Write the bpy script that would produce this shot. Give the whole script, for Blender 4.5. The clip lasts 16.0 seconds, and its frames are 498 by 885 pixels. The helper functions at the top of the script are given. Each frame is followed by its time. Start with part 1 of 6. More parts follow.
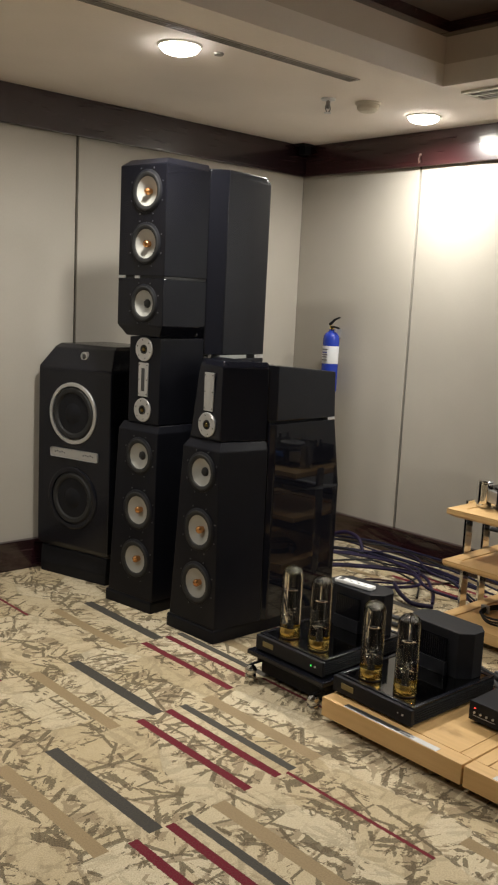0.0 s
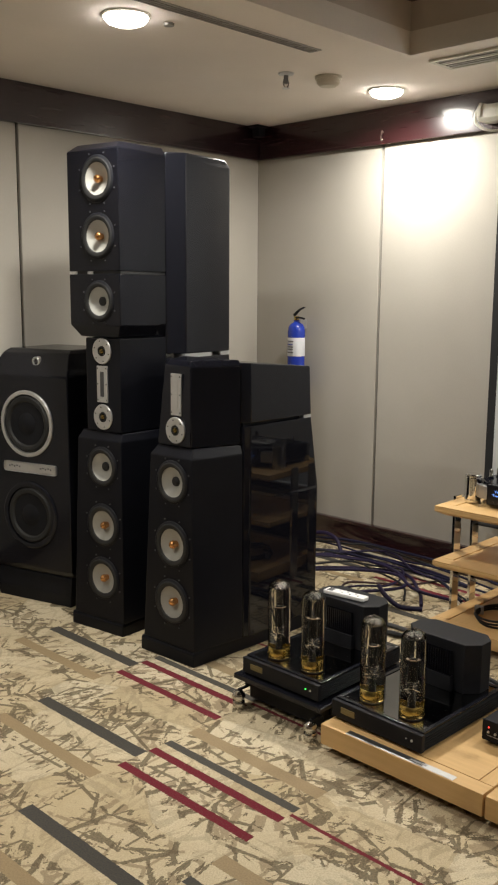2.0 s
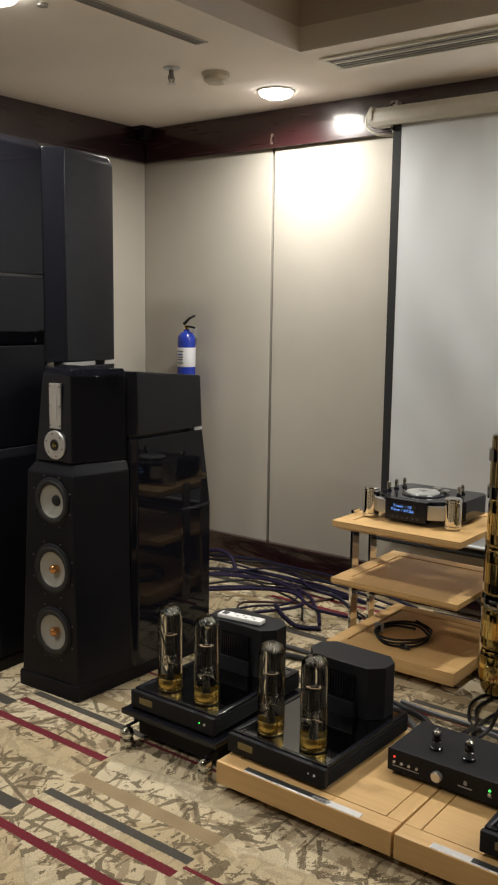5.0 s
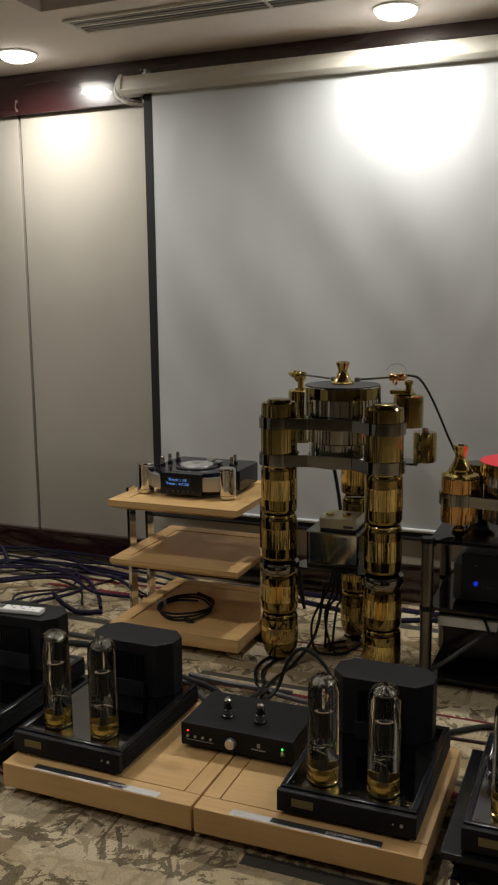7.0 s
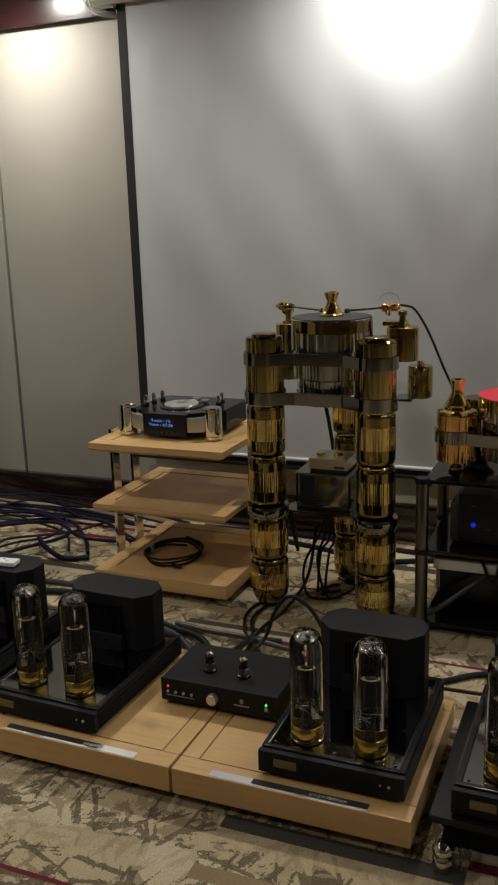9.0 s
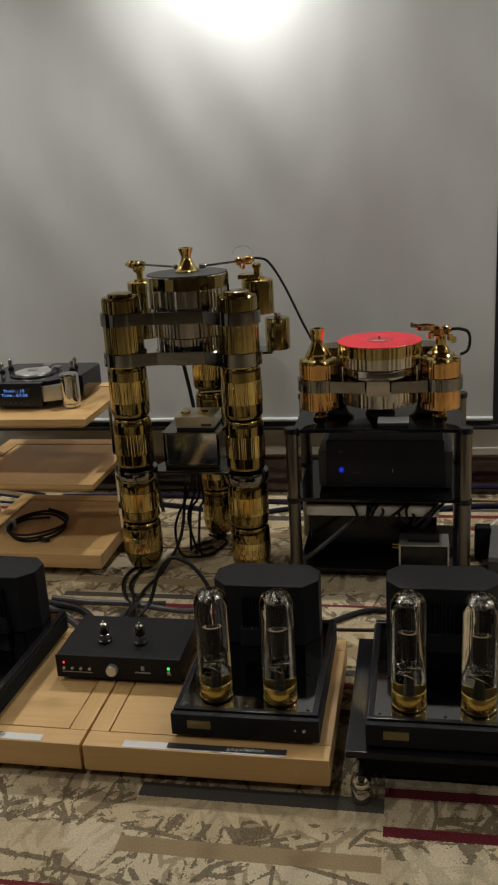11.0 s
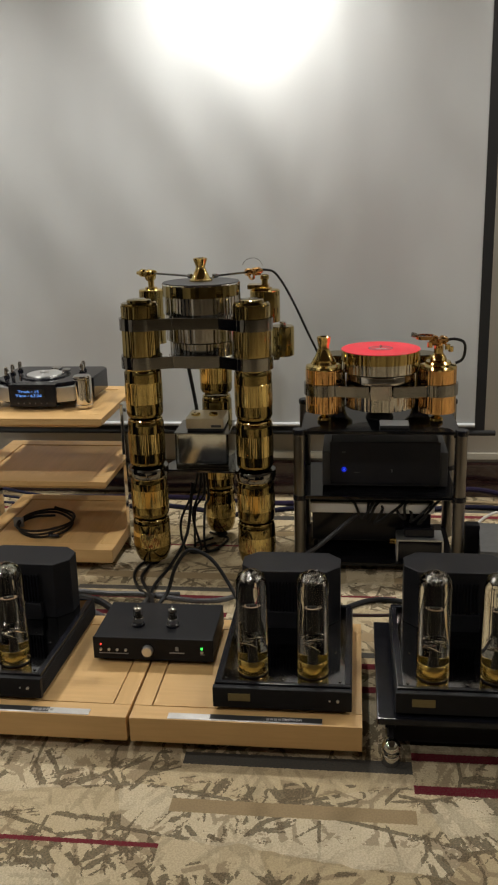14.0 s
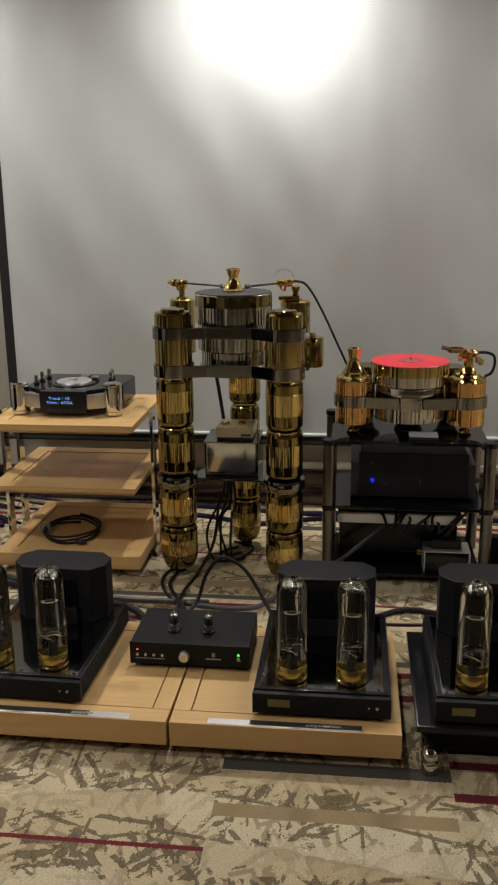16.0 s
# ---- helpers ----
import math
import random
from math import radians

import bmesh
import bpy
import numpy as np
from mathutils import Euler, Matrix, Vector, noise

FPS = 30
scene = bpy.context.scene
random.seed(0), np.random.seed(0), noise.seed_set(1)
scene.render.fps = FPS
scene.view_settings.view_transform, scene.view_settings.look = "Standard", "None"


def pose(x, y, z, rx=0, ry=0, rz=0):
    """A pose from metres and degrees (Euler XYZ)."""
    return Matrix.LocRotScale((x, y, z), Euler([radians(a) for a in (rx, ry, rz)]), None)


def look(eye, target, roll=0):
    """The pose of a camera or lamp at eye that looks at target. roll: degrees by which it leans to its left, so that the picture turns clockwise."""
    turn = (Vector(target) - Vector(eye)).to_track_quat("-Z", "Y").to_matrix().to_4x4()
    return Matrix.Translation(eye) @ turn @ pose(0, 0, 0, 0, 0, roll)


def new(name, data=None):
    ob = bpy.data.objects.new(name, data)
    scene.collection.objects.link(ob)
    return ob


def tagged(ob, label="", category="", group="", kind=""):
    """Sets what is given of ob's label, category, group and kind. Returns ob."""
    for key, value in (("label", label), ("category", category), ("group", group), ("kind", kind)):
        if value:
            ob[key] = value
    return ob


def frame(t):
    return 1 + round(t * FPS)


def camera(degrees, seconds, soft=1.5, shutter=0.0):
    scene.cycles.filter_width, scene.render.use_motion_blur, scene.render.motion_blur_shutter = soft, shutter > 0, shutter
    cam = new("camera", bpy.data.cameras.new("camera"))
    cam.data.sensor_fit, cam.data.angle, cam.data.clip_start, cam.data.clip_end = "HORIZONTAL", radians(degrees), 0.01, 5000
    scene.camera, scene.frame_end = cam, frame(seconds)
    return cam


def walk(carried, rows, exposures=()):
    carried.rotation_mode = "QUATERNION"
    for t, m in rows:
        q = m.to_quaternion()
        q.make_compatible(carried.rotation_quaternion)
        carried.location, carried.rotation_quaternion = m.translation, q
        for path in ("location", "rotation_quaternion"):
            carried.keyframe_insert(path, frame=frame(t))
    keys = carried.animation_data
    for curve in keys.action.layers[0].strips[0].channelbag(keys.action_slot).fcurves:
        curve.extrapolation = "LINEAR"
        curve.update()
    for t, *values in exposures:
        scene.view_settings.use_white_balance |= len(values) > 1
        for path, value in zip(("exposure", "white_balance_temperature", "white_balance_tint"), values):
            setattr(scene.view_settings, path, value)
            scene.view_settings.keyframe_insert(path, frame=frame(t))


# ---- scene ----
cam = camera(31.0, 16.0, soft=2.2)
PATH = [
    (0, (0.121, 0.175, 1.562), (1.464, 1.624, 1.248), 2.8),
    (0.5, (0.189, 0.225, 1.564), (1.535, 1.663, 1.22), 2.5),
    (1, (0.244, 0.33, 1.563), (1.611, 1.751, 1.231), 1.3),
    (1.5, (0.265, 0.415, 1.579), (1.666, 1.803, 1.244), 0.9),
    (2, (0.275, 0.467, 1.562), (1.691, 1.84, 1.233), 0.4),
    (2.5, (0.327, 0.489, 1.554), (1.686, 1.918, 1.22), -0.0),
    (3, (0.385, 0.505, 1.565), (1.71, 1.967, 1.236), 0.9),
    (5.5, (0.467, 0.621, 1.508), (2.116, 1.711, 1.208), 0.7),
    (6, (0.481, 0.627, 1.504), (2.191, 1.615, 1.187), 0.5),
    (6.5, (0.495, 0.65, 1.493), (2.266, 1.524, 1.175), -0.4),
    (7, (0.507, 0.662, 1.488), (2.332, 1.409, 1.152), -0.6),
    (7.5, (0.542, 0.679, 1.471), (2.361, 1.417, 1.088), -1.2),
    (8, (0.626, 0.681, 1.475), (2.438, 1.418, 1.06), -1.3),
    (8.5, (0.688, 0.665, 1.477), (2.484, 1.415, 1.02), -1.5),
    (9, (0.718, 0.652, 1.472), (2.506, 1.408, 0.99), -1.8),
    (9.5, (0.729, 0.682, 1.478), (2.531, 1.391, 0.98), -1.8),
    (10, (0.751, 0.752, 1.484), (2.602, 1.303, 0.963), -3.6),
    (12.5, (0.549, 0.884, 1.462), (2.431, 1.152, 0.839), -1.9),
    (13, (0.52, 0.94, 1.475), (2.409, 1.199, 0.872), -2.2),
    (13.5, (0.491, 1.012, 1.479), (2.387, 1.271, 0.897), -2.8),
    (14, (0.457, 1.063, 1.482), (2.364, 1.295, 0.923), -1.5),
    (14.5, (0.429, 1.116, 1.486), (2.342, 1.319, 0.94), -1.4),
    (15, (0.415, 1.146, 1.477), (2.329, 1.356, 0.934), -1.1),
    (15.5, (0.41, 1.162, 1.479), (2.326, 1.38, 0.95), -0.8),
    (16, (0.415, 1.182, 1.477), (2.33, 1.41, 0.946), -0.6),
]
EXPOSURES = [(0, 0.17), (3, 0.18), (5.5, -0.2), (6.5, -0.67), (7, -0.77), (8.5, -0.85), (10, -0.74), (12.5, -0.32), (13.5, -0.15), (14.5, -0.23), (16, -0.32)]
walk(cam, [(t, look(eye, target, roll)) for t, eye, target, roll in PATH], EXPOSURES)

# ---- world, lamps, exposure ----
world = bpy.data.worlds.new("world")
scene.world = world
world.use_nodes = True
world.node_tree.nodes["Background"].inputs[0].default_value = (0.02, 0.018, 0.016, 1)
world.node_tree.nodes["Background"].inputs[1].default_value = 0.2
CEIL, COFFER = 2.60, 2.87
# ROOM_X and ROOM_Y place unseen walls, set far off to darken reflections
WALL_X, WALL_Y, ROOM_X, ROOM_Y = 4.63, 4.62, -5.6, -7.2
# first three in view; the other five are unseen, added along guessed rows
LAMP_SPOTS = [(2.55, 3.34), (4.26, 3.36), (4.31, 1.56), (4.31, -0.26), (0.78, 3.34), (4.31, -2.08), (2.55, -2.3), (0.78, -2.3)]
LAMP_POWER, LAMP_COLOUR = 23.5, (1.0, 0.965, 0.888)


def downlamp(x, y):
    data = bpy.data.lights.new("downlight_lamp", "AREA")
    data.spread = radians(168)
    data.shape, data.size, data.energy, data.color = "DISK", 0.15, LAMP_POWER, LAMP_COLOUR
    ob = new("downlight_lamp", data)
    ob.matrix_world = pose(x, y, CEIL - 0.042)


for spot in LAMP_SPOTS:
    downlamp(*spot)


# ---- materials ----
class Nodes:
    """A small writer for node materials."""

    def __init__(self, name, rough=0.5, metal=0.0, colour=(0.5, 0.5, 0.5), **more):
        self.mat = bpy.data.materials.new(name)
        self.mat.use_nodes = True
        self.tree = self.mat.node_tree
        self.bsdf = self.tree.nodes["Principled BSDF"]
        self.set(Roughness=rough, Metallic=metal)
        self.bsdf.inputs["Base Color"].default_value = (*colour, 1)
        for key, value in more.items():
            self.bsdf.inputs[key.replace("_", " ")].default_value = value
        self.place = None

    def set(self, **values):
        for key, value in values.items():
            self.bsdf.inputs[key].default_value = value

    def add(self, kind, **inputs):
        node = self.tree.nodes.new(kind)
        for key, value in inputs.items():
            self.feed(node.inputs[int(key[1:]) if key[0] == "i" and key[1:].isdigit() else key.replace("_", " ")], value)
        return node

    def feed(self, socket, value):
        if isinstance(value, bpy.types.NodeSocket):
            self.tree.links.new(value, socket)
        else:
            socket.default_value = value

    def where(self, scale=(1, 1, 1)):
        geo = self.add("ShaderNodeNewGeometry")
        m = self.add("ShaderNodeMapping", Vector=geo.outputs["Position"])
        m.inputs["Scale"].default_value = scale
        return m.outputs[0]

    def local(self, scale=(1, 1, 1)):
        tex = self.add("ShaderNodeTexCoord")
        m = self.add("ShaderNodeMapping", Vector=tex.outputs["Object"])
        m.inputs["Scale"].default_value = scale
        return m.outputs[0]

    def noise(self, vec, scale, detail=4.0, rough=0.55):
        return self.add("ShaderNodeTexNoise", Vector=vec, Scale=scale, Detail=detail, Roughness=rough).outputs["Fac"]

    def math(self, op, a, b=0.0, c=0.0):
        node = self.tree.nodes.new("ShaderNodeMath")
        node.operation = op
        for n, v in enumerate((a, b, c)):
            self.feed(node.inputs[n], v)
        return node.outputs[0]

    def ramp(self, fac, *stops):
        node = self.add("ShaderNodeValToRGB", Fac=fac)
        els = node.color_ramp.elements
        while len(els) < len(stops):
            els.new(0.5)
        for e, (p, c) in zip(els, stops):
            e.position, e.color = p, ((*c, 1) if not isinstance(c, float) else (c, c, c, 1))
        return node.outputs["Color"]

    def mix(self, fac, a, b):
        node = self.tree.nodes.new("ShaderNodeMix")
        node.data_type = "RGBA"
        self.feed(node.inputs[0], fac)
        self.feed(node.inputs[6], a if isinstance(a, bpy.types.NodeSocket) else (*a, 1))
        self.feed(node.inputs[7], b if isinstance(b, bpy.types.NodeSocket) else (*b, 1))
        return node.outputs[2]

    def colour(self, value):
        self.feed(self.bsdf.inputs["Base Color"], value)
        return self

    def rough(self, value):
        self.feed(self.bsdf.inputs["Roughness"], value)
        return self

    def bump(self, height, strength=0.2, distance=0.002):
        b = self.add("ShaderNodeBump", Height=height, Strength=strength, Distance=distance)
        self.tree.links.new(b.outputs[0], self.bsdf.inputs["Normal"])
        return self


def worn(name, colour, rough=0.5, metal=0.0, scale=40.0, vary=0.12, rvary=0.1, bump=0.05, **more):
    """A plain surface with fine grain, faint stains and uneven gloss."""
    n = Nodes(name, rough, metal, colour, **more)
    vec = n.local()
    fine, wide = n.noise(vec, scale, 5), n.noise(vec, scale * 0.12, 3)
    both = n.math("MULTIPLY_ADD", wide, 0.6, n.math("MULTIPLY", fine, 0.4))
    lo, hi = [tuple(max(0.0, c * k) for c in colour) for k in (1 - vary, 1 + vary)]
    n.colour(n.ramp(both, (0.3, lo), (0.7, hi)))
    n.rough(n.math("MULTIPLY_ADD", both, 2 * rvary, rough - rvary))
    if bump:
        n.bump(fine, bump, 0.001)
    return n.mat


def glow(name, colour, strength, base=(0.05, 0.05, 0.05)):
    n = Nodes(name, 0.4, 0.0, base)
    n.bsdf.inputs["Emission Color"].default_value = (*colour, 1)
    n.bsdf.inputs["Emission Strength"].default_value = strength
    return n.mat


def carpet_material():
    n = Nodes("patterned_carpet", 0.95, 0.0, (0.4, 0.33, 0.22))
    n.set(**{"Specular IOR Level": 0.1})
    geo = n.add("ShaderNodeNewGeometry")
    sep = n.add("ShaderNodeSeparateXYZ", Vector=geo.outputs["Position"])
    x, y = sep.outputs[0], sep.outputs[1]
    # woven field: pale torn patches, tan ground, dark broken branches
    wob = n.add("ShaderNodeTexNoise", Vector=n.where(), Scale=7.0, Detail=3.0)
    shift = n.add("ShaderNodeVectorMath", i0=wob.outputs["Color"], i1=(-0.5, -0.5, -0.5))
    scaled = n.add("ShaderNodeVectorMath", i0=shift.outputs[0], i1=(0.05, 0.05, 0.0))
    scaled.operation = "MULTIPLY"
    bent = n.add("ShaderNodeVectorMath", i0=n.where(), i1=scaled.outputs[0]).outputs[0]

    def cells(scale, squash, turn):
        m = n.add("ShaderNodeMapping", Vector=bent)
        m.inputs["Rotation"].default_value = (0, 0, radians(turn))
        m.inputs["Scale"].default_value = squash
        v = n.add("ShaderNodeTexVoronoi", Vector=m.outputs[0], Scale=scale)
        v.feature, v.voronoi_dimensions = "DISTANCE_TO_EDGE", "2D"
        c = n.add("ShaderNodeTexVoronoi", Vector=m.outputs[0], Scale=scale)
        c.voronoi_dimensions = "2D"
        return v.outputs["Distance"], c.outputs["Color"]

    edge_a, tone_a = cells(5.6, (1.0, 0.6, 1), 24)
    split = n.add("ShaderNodeSeparateColor", Color=tone_a)
    tufts = n.noise(n.where(), 150.0, 2)
    mottled = n.noise(n.where(), 14.0, 4)
    clumps = n.noise(n.where(), 55.0, 2)
    field = n.ramp(n.math("MULTIPLY_ADD", split.outputs[0], 0.6, n.math("MULTIPLY", mottled, 0.4)),
                   (0.2, (0.50, 0.40, 0.245)), (0.42, (0.555, 0.455, 0.295)), (0.62, (0.615, 0.52, 0.355)), (0.85, (0.665, 0.58, 0.42)))

    def strokes(scale, squash, turn, lean, fine, cut, patch, amount):
        """Straight toothed dashes that lean another way from shard to shard."""
        m0 = n.add("ShaderNodeMapping", Vector=n.where())
        m0.inputs["Rotation"].default_value = (0, 0, radians(turn))
        m0.inputs["Scale"].default_value = squash
        edge = n.add("ShaderNodeTexVoronoi", Vector=m0.outputs[0], Scale=scale)
        edge.feature, edge.voronoi_dimensions = "DISTANCE_TO_EDGE", "2D"
        tone = n.add("ShaderNodeTexVoronoi", Vector=m0.outputs[0], Scale=scale)
        tone.voronoi_dimensions = "2D"
        rgb = n.add("ShaderNodeSeparateColor", Color=tone.outputs["Color"])
        spin = n.add("ShaderNodeVectorRotate", Vector=n.where(), Angle=n.math("MULTIPLY_ADD", rgb.outputs[1], 2.4, lean))
        spin.rotation_type = "Z_AXIS"
        m = n.add("ShaderNodeMapping", Vector=spin.outputs[0])
        m.inputs["Scale"].default_value = (1.0, 0.17, 1.0)
        line = n.noise(m.outputs[0], fine, 2, 0.5)
        rough = n.math("ADD", n.math("MULTIPLY_ADD", tufts, 0.20, -0.10), n.math("MULTIPLY_ADD", clumps, 0.18, -0.09))
        here = n.math("GREATER_THAN", n.math("ADD", line, rough), n.math("MULTIPLY_ADD", rgb.outputs[2], 0.10, cut - 0.05))
        keep = n.math("GREATER_THAN", n.noise(n.where(), patch, 2), amount)
        rim = n.math("LESS_THAN", n.math("ADD", edge.outputs["Distance"], n.math("MULTIPLY_ADD", tufts, 0.05, -0.025)), 0.034)
        some = n.math("GREATER_THAN", n.noise(n.where(), patch * 1.9, 2), 0.47)
        return n.math("MAXIMUM", n.math("MULTIPLY", here, keep), n.math("MULTIPLY", rim, some))

    dark = n.math("MAXIMUM", strokes(5.6, (1.0, 0.6, 1), 24, -0.5, 31.0, 0.58, 5.0, 0.46), strokes(8.0, (0.55, 1.0, 1), -38, 0.6, 40.0, 0.592, 6.5, 0.47))
    soft = strokes(6.5, (0.7, 1.0, 1), 70, 0.2, 24.0, 0.555, 6.0, 0.42)
    # straight bars in steps, one strip of carpet beside the other
    strip = n.math("FLOOR", n.math("DIVIDE", n.math("SUBTRACT", 3.925, y), 0.604))
    u = n.math("ADD", x, n.math("MULTIPLY_ADD", strip, 0.455, -2.53 + 0.25))
    u = n.math("MODULO", n.math("ADD", u, 17.9), 1.79)
    fray = n.math("MULTIPLY_ADD", tufts, 0.008, -0.004)
    # plain sandy lanes alternate with lanes of broken branches
    lane = n.math("FRACT", n.math("ADD", n.math("DIVIDE", u, 0.298), n.math("MULTIPLY_ADD", mottled, 0.5, -0.10)))
    busy = n.math("MULTIPLY_ADD", n.math("LESS_THAN", lane, 0.70), 0.72, 0.28)
    field = n.mix(n.math("MULTIPLY", n.math("MULTIPLY", soft, 0.65), busy), field, (0.25, 0.185, 0.115))
    speck = n.ramp(n.noise(n.where(), 210.0, 1), (0.40, (0, 0, 0)), (0.60, (1, 1, 1)))
    tint = n.mix(n.math("MULTIPLY_ADD", speck, 0.6, n.math("MULTIPLY", clumps, 0.4)), (0.030, 0.026, 0.018), (0.18, 0.135, 0.08))
    field = n.mix(n.math("MULTIPLY", n.math("MULTIPLY", dark, 0.80), busy), field, tint)
    bars = [(0.06, 0.05, (0.33, 0.245, 0.14)), (0.25, 0.052, (0.062, 0.059, 0.054)), (0.62, 0.034, (0.15, 0.014, 0.028)),
            (0.755, 0.034, (0.15, 0.014, 0.028)), (0.825, 0.034, (0.075, 0.071, 0.064)), (0.945, 0.055, (0.34, 0.255, 0.15)),
            (1.25, 0.015, (0.16, 0.018, 0.03))]
    for centre, width, tone in bars:
        off = n.math("ABSOLUTE", n.math("ADD", n.math("SUBTRACT", u, centre), fray))
        field = n.mix(n.math("LESS_THAN", off, width / 2), field, tone)
    field = n.mix(n.math("MULTIPLY", n.math("SUBTRACT", 1.0, speck), 0.22), field, (0.14, 0.11, 0.07))
    n.colour(field)
    n.bump(tufts, 0.6, 0.004)
    return n.mat


def wood_material(name, pale, mid, dark, rough, along="y", coat=0.0):
    n = Nodes(name, rough, 0.0, mid)
    n.set(**{"Coat Weight": coat, "Coat Roughness": 0.08})
    stretch = {"y": (26, 1.6, 26), "x": (1.6, 26, 26), "z": (26, 26, 1.6)}[along]
    vec = n.where(stretch)
    grain = n.noise(vec, 3.0, 6, 0.62)
    wide = n.noise(n.where(tuple(s * 0.12 for s in stretch)), 4.0, 2)
    both = n.math("MULTIPLY_ADD", wide, 0.5, n.math("MULTIPLY", grain, 0.5))
    info = n.add("ShaderNodeObjectInfo")
    both = n.math("ADD", both, n.math("MULTIPLY_ADD", info.outputs["Random"], 0.12, -0.06))
    n.colour(n.ramp(both, (0.3, dark), (0.5, mid), (0.7, pale)))
    n.rough(n.math("MULTIPLY_ADD", grain, 0.2 if coat < 0.5 else 0.03, rough - (0.1 if coat < 0.5 else 0.015)))
    n.bump(grain, 0.05 if coat < 0.5 else 0.004, 0.001)
    return n.mat


def fabric_wall():
    n = Nodes("beige_fabric_panel", 0.85, 0.0, (0.6, 0.56, 0.48))
    weave = n.noise(n.where((1, 1, 0.35)), 260.0, 2)
    stains = n.noise(n.where(), 1.7, 3)
    both = n.math("MULTIPLY_ADD", stains, 0.75, n.math("MULTIPLY", weave, 0.25))
    n.colour(n.ramp(both, (0.3, (0.402, 0.374, 0.323)), (0.7, (0.460, 0.430, 0.378))))
    n.bump(weave, 0.15, 0.001)
    return n.mat


def plaster(name, colour):
    n = Nodes(name, 0.9, 0.0, colour)
    wide, fine = n.noise(n.where(), 1.3, 3), n.noise(n.where(), 60.0, 3)
    both = n.math("MULTIPLY_ADD", wide, 0.8, n.math("MULTIPLY", fine, 0.2))
    n.colour(n.ramp(both, (0.3, tuple(c * 0.93 for c in colour)), (0.7, tuple(c * 1.05 for c in colour))))
    n.bump(fine, 0.05, 0.002)
    return n.mat


def screen_fabric():
    n = Nodes("matt_screen_fabric", 0.75, 0.0, (0.62, 0.62, 0.62))
    wave = n.noise(n.where((1, 1.5, 0.55)), 1.7, 2)
    fine = n.noise(n.where(), 300.0, 2)
    n.colour(n.ramp(wave, (0.35, (0.560, 0.583, 0.600)), (0.65, (0.615, 0.640, 0.657))))
    turn = n.add("ShaderNodeVectorRotate", Vector=n.where(), Angle=radians(32))
    turn.rotation_type = "X_AXIS"
    m = n.add("ShaderNodeMapping", Vector=turn.outputs[0])
    m.inputs["Scale"].default_value = (1, 1.7, 0.45)
    fold = n.noise(m.outputs[0], 1.0, 1)
    n.bump(n.math("MULTIPLY_ADD", n.math("MULTIPLY_ADD", wave, 0.35, fold), 1.0, n.math("MULTIPLY", fine, 0.003)), 0.7, 0.085)
    return n.mat


def brushed(name, colour, rough=0.12, ribs=0.0):
    """Polished metal, with fine upright ribs where it is turned."""
    n = Nodes(name, rough, 1.0, colour)
    smear = n.noise(n.local((1, 1, 0.15)), 45.0, 4)
    wide = n.noise(n.local(), 6.0, 2)
    n.rough(n.math("MULTIPLY_ADD", smear, 0.10, max(0.02, rough - 0.05)))
    n.colour(n.ramp(wide, (0.3, tuple(c * 0.85 for c in colour)), (0.7, colour)))
    if ribs:
        n.bump(smear, ribs, 0.002)
    return n.mat


def glass_material(name, tint=(1, 1, 1), rough=0.0, ior=1.45):
    n = Nodes(name, rough, 0.0, tint)
    n.set(**{"Transmission Weight": 1.0, "IOR": ior})
    return n.mat


CARPET, FABRIC, SCREEN = carpet_material(), fabric_wall(), screen_fabric()
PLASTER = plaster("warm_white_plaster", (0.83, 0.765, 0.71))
# darker and pinker than the ceiling border, for the upright recess sides
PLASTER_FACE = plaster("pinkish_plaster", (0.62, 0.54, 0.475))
MAHOGANY = wood_material("polished_mahogany", (0.034, 0.009, 0.010), (0.029, 0.008, 0.009), (0.022, 0.006, 0.008), 0.27, "y", 0.8)
# darker copy of the wood: the left wall's dimmer light put into the colour
MAHOGANY_SHADED_X = wood_material("polished_mahogany_lengthwise_shaded", (0.024, 0.008, 0.011), (0.021, 0.007, 0.010), (0.017, 0.006, 0.009), 0.27, "x", 0.8)
MAPLE = wood_material("oiled_maple", (0.70, 0.46, 0.207), (0.64, 0.408, 0.174), (0.56, 0.345, 0.138), 0.42, "y", 0.1)
MAPLE_X = wood_material("oiled_maple_crosswise", (0.69, 0.45, 0.20), (0.625, 0.395, 0.164), (0.54, 0.33, 0.128), 0.42, "x", 0.1)
PIANO = worn("piano_black_lacquer", (0.0066, 0.0068, 0.0100), 0.03, 0.0, 20, 0.06, 0.01, 0.003, Specular_IOR_Level=0.27)
BAFFLE = worn("satin_black_baffle", (0.0056, 0.0060, 0.0092), 0.40, 0.0, 120, 0.15, 0.06, 0.06, Specular_IOR_Level=0.18)
SATIN = worn("satin_black_lacquer", (0.0088, 0.0092, 0.0130), 0.20, 0.0, 200, 0.06, 0.015, 0.01, Specular_IOR_Level=0.32)
MATT = worn("matt_black_powder_coat", (0.0112, 0.0116, 0.0142), 0.46, 0.0, 160, 0.25, 0.08, 0.12, Specular_IOR_Level=0.15)
RUBBER = worn("black_rubber", (0.012, 0.012, 0.012), 0.65, 0.0, 90, 0.25, 0.1, 0.1)
CABLE_BLACK = worn("black_cable_sleeve", (0.008, 0.008, 0.009), 0.5, 0.0, 120, 0.3, 0.1, 0.3, Specular_IOR_Level=0.25)
CABLE_PURPLE = worn("purple_cable_sleeve", (0.013, 0.008, 0.032), 0.5, 0.0, 120, 0.3, 0.1, 0.3, Specular_IOR_Level=0.2)
